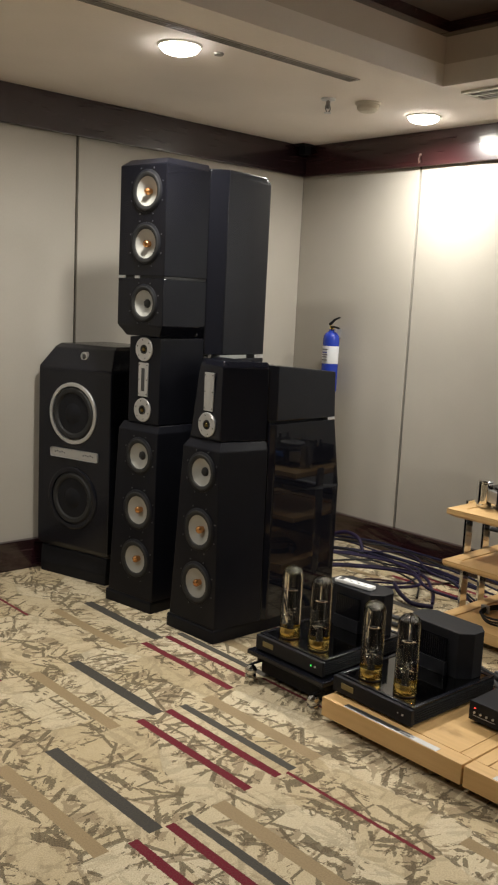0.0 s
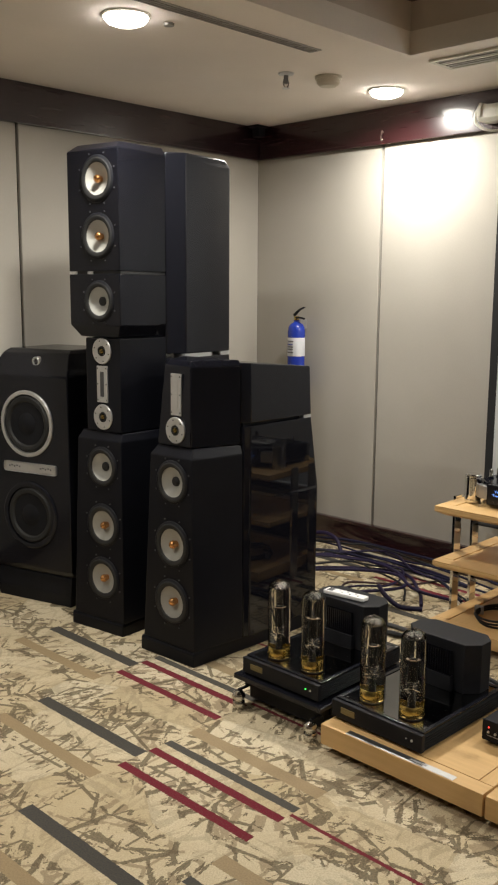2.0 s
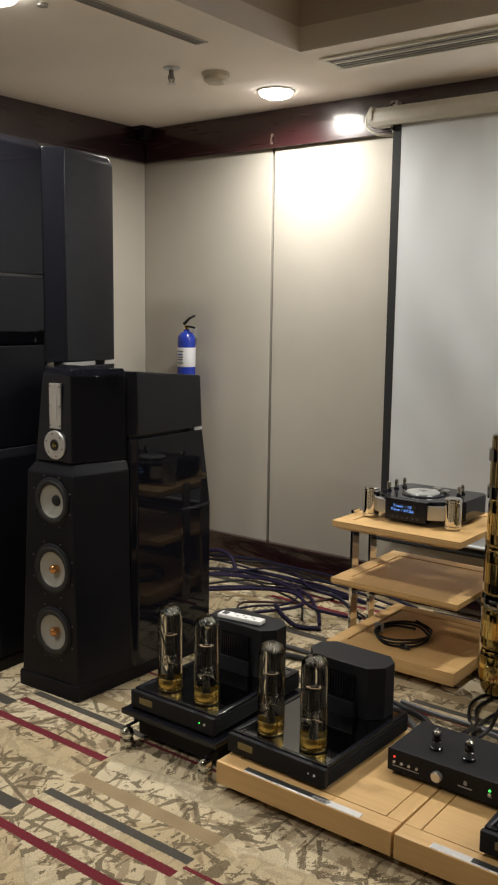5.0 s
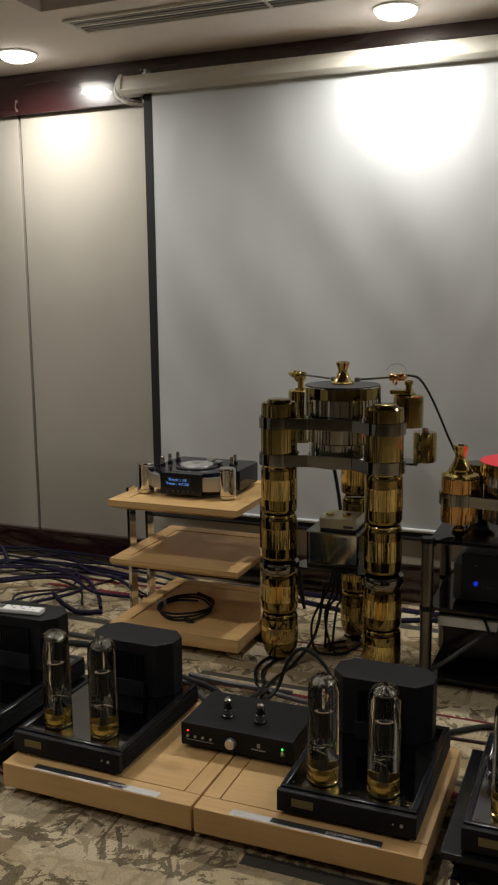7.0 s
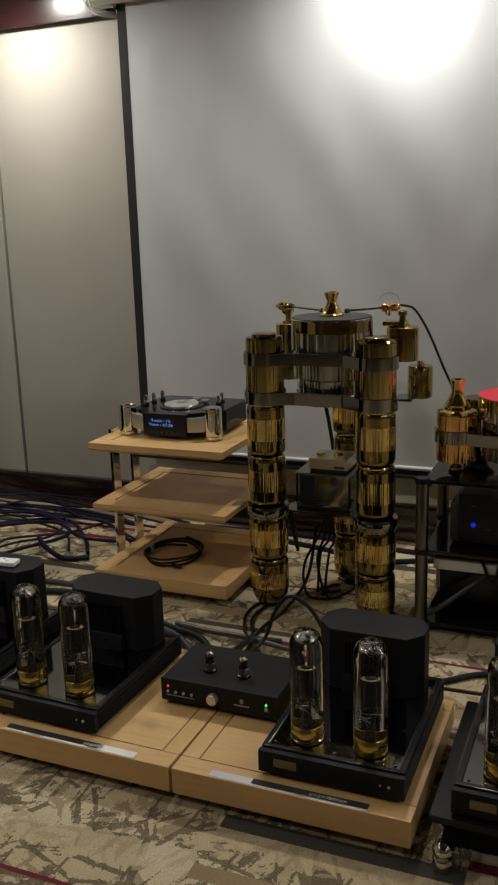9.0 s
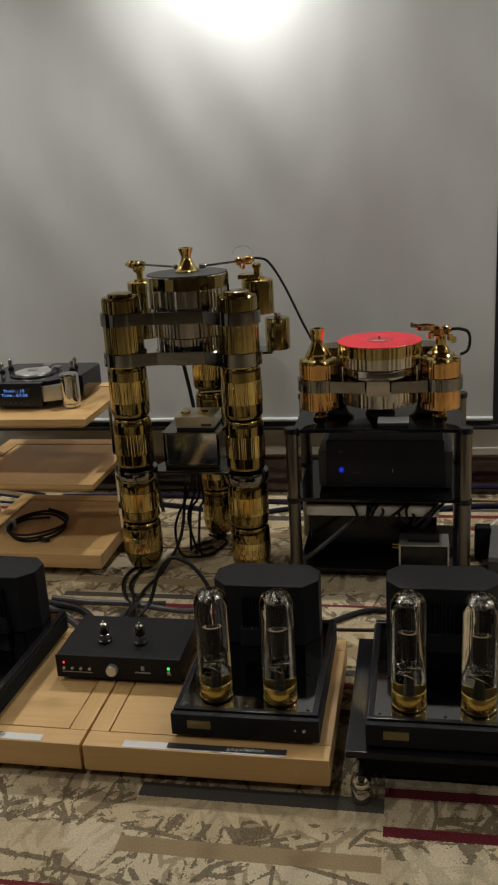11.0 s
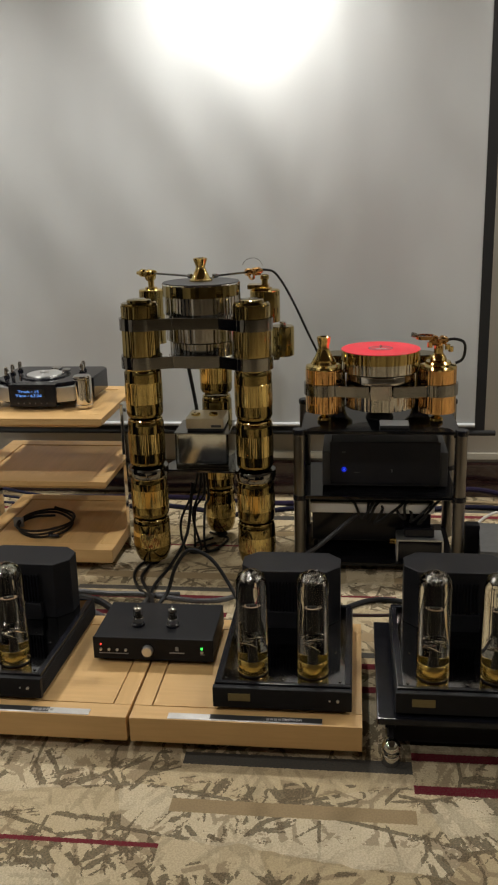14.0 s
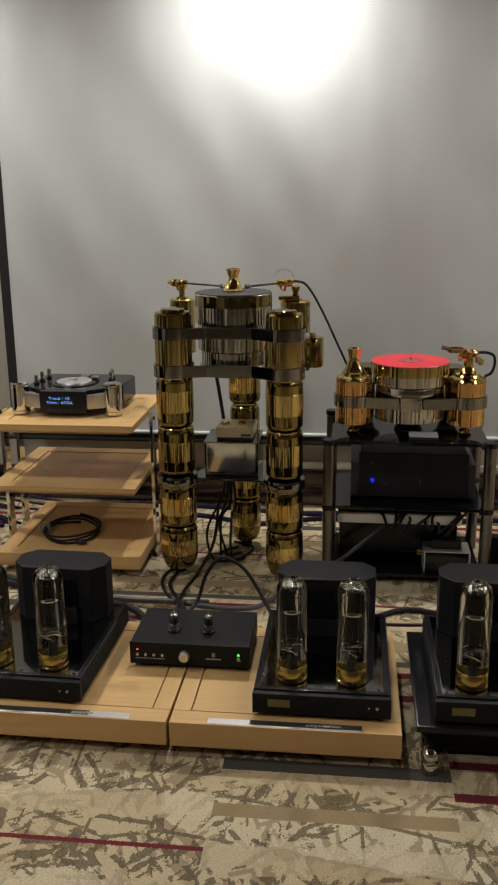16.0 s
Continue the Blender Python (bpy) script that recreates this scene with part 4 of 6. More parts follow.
def amplifier(m, lit, label):
    amp = thing("valve_amplifier", m, label, "amplifier", "valve power amplifiers")
    w = 0.1875
    part("chassis", box(0.0, 0.5, -w + 0.006, w - 0.006, 0.008, 0.066, 0.003), MATT, amp)
    for k in range(6):
        part("side_rib", box(0.012, 0.494, -w, w, 0.011 + 0.009 * k, 0.0165 + 0.009 * k, 0.0015, 1), MATT, amp)
    part("front_panel", box(-0.006, 0.012, -w, w, 0.008, 0.068, 0.003), MATT, amp)
    part("top_plate", box(0.026, 0.480, -w + 0.020, w - 0.020, 0.066, 0.0705, 0.001), MIRROR_BLACK, amp, "mirror-gloss black top plate")
    for a0, a1, b0, b1 in ((0.012, 0.026, -w + 0.004, w - 0.004), (0.480, 0.496, -w + 0.004, w - 0.004), (0.0265, 0.4795, -w + 0.004, -w + 0.020), (0.0265, 0.4795, w - 0.020, w - 0.004)):
        part("rim_bar", box(a0, a1, b0, b1, 0.0655, 0.0735, 0.002), SATIN, amp)
    for x in (0.05, 0.45):
        for y in (-0.14, 0.14):
            part("foot", drum(0.018, 0.0, 0.009, 0.002, 16, (x, y, 0)), RUBBER, amp)
    plate = part("name_plate", box(-0.0085, -0.0055, 0.085, 0.145, 0.030, 0.052, 0.001), AGED_BRASS, amp, "small gilt plate")
    part("mark", box(-0.0092, -0.008, 0.100, 0.130, 0.0395, 0.0425), AGED_BRASS, plate)
    part("indicator", drum(0.0024, 0, 0.004, 0.0008, 10, (-0.005, -0.128, 0.040), "x"), LED_GREEN if lit else SILVER, amp, "lit green lamp" if lit else "unlit small lamp")
    part("switch", drum(0.0042, 0, 0.005, 0.001, 10, (-0.005, -0.150, 0.040), "x"), SILVER, amp)
    for x, y in ((0.04, 0.0), (0.04, -0.155), (0.04, 0.155), (0.2, -0.14), (0.2, 0.14)):
        part("screw", lathe([(0, 0.0735), (0.004, 0.073), (0.0045, 0.0705), (0, 0.0705)], 12, (x, y, 0)), STEEL, amp)
    for y in (-0.080, 0.086):
        valve(amp, 0.086, y, 0.0705)
    out = [(0.350, -0.110), (0.350, 0.110), (0.395, 0.150), (0.456, 0.150), (0.498, 0.110), (0.498, -0.110), (0.456, -0.150), (0.395, -0.150)]
    part("transformer_cover", prism(out, 0.0705, 0.25, 0.003), MATT, amp, "matt black eight-sided cover")
    for k in range(13):
        y = -0.06 + 0.01 * k
        part("cooling_fin", box(0.336, 0.351, y - 0.0018, y + 0.0018, 0.125, 0.215), SATIN, amp)
    part("cooling_tray", box(0.332, 0.351, -0.068, 0.068, 0.0705, 0.125, 0.002), MATT, amp)
    return amp


amplifier(pose(2.575, 1.250, 0.1065), False, "black valve amplifier with two tall glass valves on a maple platform")
amplifier(pose(2.583, 2.107, 0.1065, 0, 0, -1.6), False, "black valve amplifier with two tall glass valves on a maple platform")
amplifier(pose(2.595, 2.548, 0.127), True, "black valve amplifier, green lamp lit, on a black stand")
amplifier(pose(2.548, 0.762, 0.127), True, "black valve amplifier, green lamp lit, on a black stand")


FOOT_METAL = brushed("turned_bright_metal", (0.70, 0.69, 0.66), 0.1)
def amp_stand(m):
    st = thing("amplifier_stand", m, "low black stand on chrome ball feet", "stand", "amplifier stands")
    part("shelf", box(-0.018, 0.52, -0.215, 0.215, 0.108, 0.127, 0.004), SATIN, st)
    # black box under the shelf stands for the shade there
    part("base_frame", box(0.04, 0.44, -0.185, 0.185, 0.020, 0.074, 0.006), MATT, st)
    for x in (0.06, 0.40):
        part("crossbar", box(x, x + 0.04, -0.20, 0.20, 0.070, 0.108, 0.004), MATT, st)
    for y in (-0.178, 0.178):
        part("side_bar", box(0.02, 0.47, y - 0.014, y + 0.014, 0.074, 0.108, 0.004), MATT, st)
    for x, y in ((-0.026, -0.178), (-0.026, 0.178), (0.46, -0.178), (0.46, 0.178)):
        foot = part("foot", lathe([(0, 0), (0.022, 0), (0.024, 0.004), (0.024, 0.028), (0.0215, 0.032), (0.017, 0.034), (0.017, 0.037), (0.0225, 0.040), (0.025, 0.046), (0.025, 0.054), (0.021, 0.063), (0.012, 0.071), (0.003, 0.074), (0, 0.074)], 32, (x, y, 0)), FOOT_METAL, st, "chrome ball foot")
        part("foot_bracket", box(x, x + 0.05, y - 0.006, y + 0.006, 0.071, 0.078, 0.002), MATT, foot)


amp_stand(pose(2.585, 2.548, 0))
amp_stand(pose(2.545, 0.782, 0))

remote = thing("remote_control", pose(2.99, 2.56, 0.3785, 0, 0, 97), "slim white remote control lying on a black amplifier", "remote control")
part("body", box(-0.092, 0.092, -0.022, 0.022, 0, 0.016, 0.005), WHITE_PLASTIC, remote)
for k in range(6):
    part("button", drum(0.005, 0.015, 0.0185, 0.001, 10, (-0.06 + 0.018 * k, 0.008 * (-1) ** k, 0)), SILVER, remote)
part("window", box(0.055, 0.078, -0.015, 0.015, 0.0155, 0.0168, 0.0005), DARK_GREY, remote)

# ---- maple platforms ----
STRIP_DARK = worn("dark_strip_enamel", (0.04, 0.04, 0.04), 0.3)
def platform(y0, label, text, dark0, text_y, turn=0.0):
    w, d, z0, z1, rim, side = 0.626, 0.575, 0.032, 0.105, 0.062, 0.050
    pl = thing("maple_platform", pose(2.515, y0, 0, 0, 0, turn), label, "platform", "maple platforms")
    part("front_rail", box(0, rim, 0.001, w - 0.001, z0, z1, 0.003), MAPLE, pl)
    part("rear_rail", box(d - rim, d, 0.001, w - 0.001, z0, z1, 0.003), MAPLE, pl)
    part("side_rail", box(rim + 0.001, d - rim - 0.001, 0.001, side, z0, z1, 0.002), MAPLE_X, pl)
    part("side_rail", box(rim + 0.001, d - rim - 0.001, w - side, w - 0.001, z0, z1, 0.002), MAPLE_X, pl)
    part("inset_panel", box(rim + 0.0038, d - rim - 0.0038, side + 0.0038, w - side - 0.0038, z0 + 0.01, z1 - 0.001, 0.001), MAPLE, pl)
    part("under_board", box(0.02, d - 0.02, 0.02, w - 0.02, z0 - 0.012, z0 + 0.012), MAPLE, pl)
    for x in (0.06, d - 0.06):
        for y in (0.06, w - 0.06):
            part("foot", lathe([(0, 0), (0.012, 0), (0.02, 0.006), (0.02, 0.022), (0, 0.022)], 20, (x, y, 0)), STEEL, pl)
    bar = part("name_strip", box(0.0035, 0.030, 0.106, 0.106 + 0.415, z1 - 0.001, z1 + 0.0015, 0.001), SILVER, pl, "brushed metal strip with lettering")
    part("dark_band", box(0.009, 0.0302, dark0, dark0 + 0.3, z1 + 0.001, z1 + 0.0019), STRIP_DARK, bar)
    for k in range(6):
        part("mark", box(0.0135 - 0.003 * (k in (0, 2)), 0.0225 + 0.003 * (k == 4), text_y - 0.0105 * k - 0.0085, text_y - 0.0105 * k, z1 + 0.0018, z1 + 0.0022), LABEL_GREY, bar)
    if text:
        words(text, 0.0165, WHITE_PLASTIC, bar, Matrix(((0, 1, 0, 0.014), (-1, 0, 0, text_y - 0.072), (0, 0, 1, z1 + 0.0022), (0, 0, 0, 1))))


platform(1.6665, "maple equipment platform with an inset panel on the carpet", "", 0.2205, 0.27, -0.5)
platform(1.034, "maple equipment platform with an inset panel on the carpet", "edition", 0.1065, 0.255)

# ---- phono preamplifier ----
pre = thing("preamplifier", pose(2.797, 1.652, 0.105), "small flat black preamplifier with two little valves", "preamplifier")
part("case", box(0.004, 0.235, -0.18, 0.18, 0.014, 0.082, 0.003), MATT, pre)
part("front_panel", box(0, 0.006, -0.182, 0.182, 0.012, 0.083, 0.002), MATT, pre)
for x in (0.03, 0.2):
    for y in (-0.15, 0.15):
        part("foot", drum(0.014, 0, 0.014, 0.002, 14, (x, y, 0)), RUBBER, pre)
part("volume_knob", lathe([(0, 0), (0.0165, 0), (0.0165, 0.012), (0.0145, 0.016), (0, 0.0165)], 28, (0, 0.015, 0.045), "x"), SILVER, pre, "round silver knob")
for k, y in enumerate((0.158, 0.133, 0.108, 0.082)):
    part("button", drum(0.0042, 0, 0.006, 0.001, 10, (0, y, 0.044), "x"), SILVER, pre)
part("indicator", drum(0.0028, 0, 0.003, 0.0008, 8, (0, 0.158, 0.060), "x"), LED_RED, pre, "tiny red lamp")
part("indicator", drum(0.0038, 0, 0.003, 0.001, 12, (0, -0.148, 0.055), "x"), LED_GREEN, pre, "lit green lamp")
part("mark", box(-0.0008, 0.0004, -0.078, -0.068, 0.045, 0.058), LABEL_GREY, pre)
part("mark", box(-0.0008, 0.0004, -0.095, -0.05, 0.036, 0.040), LABEL_GREY, pre)
part("mark", box(-0.0008, 0.0004, 0.075, 0.165, 0.030, 0.0325), LABEL_GREY, pre)
part("mark", box(-0.0008, 0.0004, -0.155, -0.142, 0.034, 0.037), LABEL_GREY, pre)
part("screw", drum(0.005, 0, 0.003, 0.001, 10, (0, -0.148, 0.043), "x"), SILVER, pre)
for y in (0.061, -0.046):
    at = (0.085, y, 0.082)
    v = part("small_valve", lathe([(0.0, 0.0), (0.0205, 0.0), (0.0205, 0.0071), (0.0154, 0.0094), (0.0, 0.0094)], 20, at), SATIN, pre, "little glass valve with chrome collar")
    part("collar", lathe([(0.0147, 0.0083), (0.0147, 0.026), (0.0134, 0.0271), (0.0134, 0.0083), (0.0147, 0.0083)], 20, at), CHROME, v)
    part("anode", lathe([(0.0, 0.0142), (0.0077, 0.0142), (0.0077, 0.0425), (0.0, 0.0425)], 12, at), TUBE_PLATE, v)
    part("glass", lathe([(0.0138, 0.0094), (0.0138, 0.0496), (0.0115, 0.0566), (0.0051, 0.0602), (0.0019, 0.0661), (0.0, 0.0673)], 20, at), GLASS, v).visible_shadow = False
    part("getter_cap", lathe([(0.0125, 0.0507), (0.0109, 0.0555), (0.0051, 0.0586), (0.0, 0.059), (0.0, 0.0581), (0.0122, 0.0505), (0.0125, 0.0507)], 16, at), CHROME, v)

# ---- maple rack ----
rack = thing("maple_rack", pose(3.72, 2.032, 0), "three-tier maple equipment rack with polished metal posts", "rack")
RW, RD = 0.598, 0.58
def rack_shelf(top, thick, slope, front=0.0, y0=0.0):
    rim = 0.066
    f = front
    RW = 0.598 + y0
    outline = [(f, y0), (f, RW), (RD, RW), (RD, y0)]
    inner = [(f + slope, y0 + slope), (f + slope, RW - slope), (RD - slope, RW - slope), (RD - slope, y0 + slope)]
    rings = [[(x, y, top - thick) for x, y in inner], [(x, y, top - thick * 0.62) for x, y in outline], [(x, y, top - 0.008) for x, y in outline]]
    sh = part("shelf", loft(rings, bevel=0.0015), MAPLE, rack, "maple shelf")
    part("front_rail", box(f, f + rim, y0, RW, top - 0.008, top, 0.002), MAPLE, sh)
    part("rear_rail", box(RD - rim, RD, y0, RW, top - 0.008, top, 0.002), MAPLE, sh)
    part("side_rail", box(f + rim + 0.001, RD - rim - 0.001, y0, y0 + rim, top - 0.008, top, 0.002), MAPLE_X, sh)
    part("side_rail", box(f + rim + 0.001, RD - rim - 0.001, RW - rim, RW, top - 0.008, top, 0.002), MAPLE_X, sh)
    part("inset_panel", box(f + rim + 0.003, RD - rim - 0.003, y0 + rim + 0.003, RW - rim - 0.003, top - 0.008, top - 0.003, 0.001), MAPLE_X, sh)
rack_shelf(0.615, 0.042, 0.03)
rack_shelf(0.358, 0.030, 0.008)
rack_shelf(0.094, 0.056, 0.004, -0.06, -0.024)
for x in (0.185, 0.350):
    for y in (-0.031, RW + 0.008):
        post = part("post", box(x, x + 0.056, y - 0.007, y + 0.007, 0.02, 0.628, 0.002), CHROME, rack, "polished metal post")
        part("bolt", drum(0.008, -0.012, 0.012, 0.002, 12, (x + 0.028, y, 0.598), "y"), STEEL, post)
        part("foot", lathe([(0, 0), (0.010, 0), (0.014, 0.006), (0.014, 0.046), (0, 0.046)], 18, (x + 0.021, y, 0)), CHROME, post)

coil = thing("coiled_cable", pose(3.90, 2.36, 0.0915), "coil of thin black cable lying on the bottom shelf", "cable")
bm = bmesh.new()
loop = []
for k in range(0, 25):
    a = k * math.pi / 4
    r = 0.118 + 0.008 * math.sin(k * 1.7)
    loop.append((r * math.cos(a) * 1.05, r * math.sin(a), 0.0055 + 0.0115 * (k // 8) + 0.004 * math.sin(k * 2.3) ** 2))
part("loop", pipe(loop, 0.0052, 8), CABLE_BLACK, coil)
part("plug", drum(0.009, -0.10, -0.055, 0.002, 12, (-0.125, 0, 0.013), "y"), SATIN, coil)
part("tie", box(-0.008, 0.008, 0.098, 0.14, 0.0, 0.040, 0.003), LABEL_GREY, coil)

cd = thing("cd_player", pose(3.86, 2.352, 0.615), "black disc player with chrome corner cylinders and blue display", "disc player")
part("body", loft([[(x, y, z) for x, y in ((0.03, -0.115), (0.03, 0.115), (0.10, 0.185), (0.34, 0.185), (0.37, 0.16), (0.37, -0.20), (0.34, -0.220), (0.13, -0.220))] for z in (0.018, 0.105)], bevel=0.006), PIANO, cd, "gloss black body")
part("front_panel", box(0.0, 0.05, -0.098, 0.098, 0.012, 0.104, 0.004), SATIN, cd)
for s in (-1, 1):
    part("wing", loft([[(0.012, s * 0.098, z), (0.05, s * 0.098, z), (0.085, s * 0.178, z), (0.047, s * 0.178, z)] for z in (0.028, 0.088)], bevel=0.002), SILVER, cd, "silver side block")
    part("corner_post", lathe([(0, 0), (0.034, 0), (0.037, 0.004), (0.037, 0.014), (0.0355, 0.016), (0.037, 0.018), (0.037, 0.116), (0.0355, 0.118), (0.037, 0.120), (0.037, 0.126), (0.032, 0.132), (0, 0.132)], 40, (0.050, s * 0.196, 0)), CHROME, cd, "chrome corner cylinder")
    part("rear_post", drum(0.024, 0, 0.1, 0.004, 24, (0.35, s * 0.165, 0)), CHROME, cd)
disp = part("display", box(-0.0015, 0.001, -0.052, 0.052, 0.048, 0.086, 0.0005), BLACK_GLASS, cd, "dark display window")
words("Track : 15", 0.0155, DISPLAY_TEXT, disp, Matrix.Translation((-0.0022, 0.014, 0.0705)) @ FACING @ Matrix.Diagonal((1.4, 1, 1, 1)))
words("Time : 67:26", 0.0155, DISPLAY_TEXT, disp, Matrix.Translation((-0.0022, 0.014, 0.0535)) @ FACING @ Matrix.Diagonal((1.4, 1, 1, 1)))
for k in range(6):
    part("button", drum(0.003, 0, 0.004, 0.001, 10, (0, -0.06 + 0.024 * k, 0.027), "x"), DARK_GREY, cd)
lid = part("disc_clamp", lathe([(0, 0.110), (0.072, 0.110), (0.074, 0.113), (0.072, 0.117), (0.066, 0.118), (0.02, 0.1195), (0.018, 0.127), (0, 0.128)], 48, (0.165, 0.0, 0)), SILVER, cd, "round brushed silver clamp")
part("well_ring", lathe([(0.076, 0.104), (0.094, 0.104), (0.092, 0.110), (0.078, 0.111), (0.076, 0.104)], 48, (0.165, 0.0, 0)), SATIN, cd)
part("latch", box(0.235, 0.285, -0.04, -0.005, 0.108, 0.125, 0.005), CHROME, cd)
part("latch", box(0.22, 0.26, -0.085, -0.055, 0.108, 0.121, 0.005), CHROME, cd)
for x, y in ((0.14, 0.155), (0.20, 0.15), (0.26, 0.14), (0.22, -0.145), (0.28, -0.135)):
    v = part("small_valve", lathe([(0, 0.104), (0.012, 0.104), (0.012, 0.112), (0, 0.112)], 16, (x, y, 0)), SATIN, cd)
    part("chrome_shield", lathe([(0, 0.112), (0.0095, 0.112), (0.0095, 0.138), (0.007, 0.146), (0.003, 0.149), (0, 0.15)], 18, (x, y, 0)), CHROME, v)

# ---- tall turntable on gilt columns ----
# lighter gold: a mirrored bright patch is put into the colour
GOLD_REFLECTION = brushed("gold_with_painted_reflection", (0.70, 0.55, 0.22), 0.09)
def gilt_can(parent, cx, cy, z0, z1, r, metal, name="canister", bottom=False):
    """A plated canister with rounded shoulders, a narrow neck ring and shallow upright flutes; its lighter band stands
    for a reflection.
    """
    prof = [(0, z0), (r * 0.45, z0 + 0.002), (r * 0.78, z0 + 0.014), (r * 0.93, z0 + 0.036), (r, z0 + 0.062)] if bottom else [(0, z0), (r * 0.80, z0), (r * 0.93, z0 + 0.005), (r, z0 + 0.016)]
    prof += [(r * 1.001, z0 + (0.066 if bottom else 0.020)), (r * 1.001, z1 - 0.020), (r, z1 - 0.016), (r * 0.93, z1 - 0.005), (r * 0.80, z1), (0, z1)]
    bm = lathe(prof, 64, (cx, cy, 0))
    can = part(name, bm, metal, parent, "dark gold plated canister")
    # band lighter than the shoulders, a reflection painted as metal tone
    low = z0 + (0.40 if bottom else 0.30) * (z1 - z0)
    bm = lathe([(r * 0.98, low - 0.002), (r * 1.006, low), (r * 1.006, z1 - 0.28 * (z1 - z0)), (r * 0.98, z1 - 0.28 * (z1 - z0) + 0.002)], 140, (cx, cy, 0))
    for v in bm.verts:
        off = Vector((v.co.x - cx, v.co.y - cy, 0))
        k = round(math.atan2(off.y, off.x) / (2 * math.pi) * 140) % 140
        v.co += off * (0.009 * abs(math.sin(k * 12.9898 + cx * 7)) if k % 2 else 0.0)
    part("fluted_band", bm, GOLD_REFLECTION, can, "fluted gold band, lighter to stand for a reflection", smooth=False)
    part("rim", lathe([(r * 0.80, z1 - 0.0065), (r * 0.92, z1 - 0.0055), (r * 0.945, z1 - 0.001), (r * 0.92, z1 + 0.003), (r * 0.80, z1 + 0.005), (r * 0.80, z1 - 0.0065)], 48, (cx, cy, 0)), GOLD, can)
    return can


def fluted(parent, cx, cy, z0, z1, r, n, metal, name, label=""):
    """A turned drum with shallow upright flutes."""
    out = []
    for k in range(n * 2):
        a = math.pi * k / n
        q = r * (1.0 if k % 2 else 1.0 - 0.015 * abs(math.sin(k * 12.9898 + r * 50)))
        out.append((cx + q * math.cos(a), cy + q * math.sin(a)))
    return part(name, prism(out, z0, z1), metal, parent, label, smooth=False)


tt = thing("column_turntable", pose(0, 0, 0), "tall gilt turntable on three stacked gold columns", "turntable")
C1, C2, C3, PC = (3.765, 1.868), (3.735, 1.440), (4.06, 1.632), (3.905, 1.652)
for cx, cy in (C1, C2):
    part("foot", lathe([(0, 0), (0.022, 0), (0.026, 0.004), (0.016, 0.010), (0.016, 0.018), (0, 0.018)], 24, (cx, cy, 0)), SATIN, tt)
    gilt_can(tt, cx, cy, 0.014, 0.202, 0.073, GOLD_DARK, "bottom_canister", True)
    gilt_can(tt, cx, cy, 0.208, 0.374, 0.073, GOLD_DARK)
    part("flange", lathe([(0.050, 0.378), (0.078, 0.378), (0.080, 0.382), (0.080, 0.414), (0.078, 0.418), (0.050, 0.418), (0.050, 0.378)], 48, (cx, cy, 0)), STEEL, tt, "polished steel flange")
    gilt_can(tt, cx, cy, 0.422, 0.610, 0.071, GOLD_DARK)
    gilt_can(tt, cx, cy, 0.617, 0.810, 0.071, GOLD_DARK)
    fluted(tt, cx, cy, 0.857, 0.960, 0.071, 58, GOLD_MID, "upper_canister", "fluted gold canister")
    fluted(tt, cx, cy, 1.000, 1.046, 0.069, 52, GOLD_MID, "top_canister", "fluted gold canister")
    part("top_cap", lathe([(0, 1.046), (0.066, 1.046), (0.068, 1.050), (0.064, 1.056), (0.046, 1.058), (0.045, 1.066), (0.040, 1.069), (0, 1.069)], 40, (cx, cy, 0)), GOLD_DARK, tt)
    part("inner_tube", lathe([(0, 0.80), (0.055, 0.80), (0.055, 1.01), (0, 1.01)], 32, (cx, cy, 0)), GOLD, tt)
cx, cy = C3
part("foot", lathe([(0, 0), (0.018, 0), (0.028, 0.012), (0.014, 0.03), (0, 0.03)], 24, (cx, cy, 0)), SATIN, tt)
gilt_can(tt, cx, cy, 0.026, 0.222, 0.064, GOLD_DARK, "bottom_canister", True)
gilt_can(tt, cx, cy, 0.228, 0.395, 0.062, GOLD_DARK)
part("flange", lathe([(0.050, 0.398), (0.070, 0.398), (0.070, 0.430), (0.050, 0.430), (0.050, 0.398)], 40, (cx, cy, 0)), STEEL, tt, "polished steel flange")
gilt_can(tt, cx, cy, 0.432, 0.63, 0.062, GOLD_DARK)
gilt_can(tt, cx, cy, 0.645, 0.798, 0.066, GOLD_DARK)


def strap(z0, z1, name="strap"):
    """A polished steel band round both front columns and across the front of the platter housing."""
    for (cx, cy) in (C1, C2):
        part(name, lathe([(0.071, z0), (0.0785, z0), (0.0785, z1), (0.071, z1), (0.071, z0)], 48, (cx, cy, 0)), STEEL, tt, "polished steel strap")
    x0 = 3.725
    for a, b in (((C1[0] - 0.066, C1[1] - 0.042), (x0, PC[1] + 0.088)), ((x0, PC[1] + 0.088), (x0, PC[1] - 0.088)), ((x0, PC[1] - 0.088), (C2[0] - 0.066, C2[1] + 0.042))):
        part("strap_plate", prism([(a[0], a[1]), (b[0], b[1]), (b[0] + 0.010, b[1]), (a[0] + 0.010, a[1])], z0, z1, 0.0015), STEEL, tt)


strap(0.957, 1.001)
strap(0.812, 0.858)
# platter and its housing
part("housing_base", lathe([(0, 0.800), (0.135, 0.800), (0.138, 0.804), (0.138, 0.836), (0.135, 0.840), (0, 0.840)], 64, (*PC, 0)), CHROME, tt)
fluted(tt, *PC, 0.841, 0.892, 0.130, 64, CHROME_DIM, "lower_housing", "fluted chrome housing")
part("dark_gap", lathe([(0, 0.892), (0.122, 0.892), (0.122, 0.898), (0, 0.898)], 48, (*PC, 0)), RUBBER, tt)
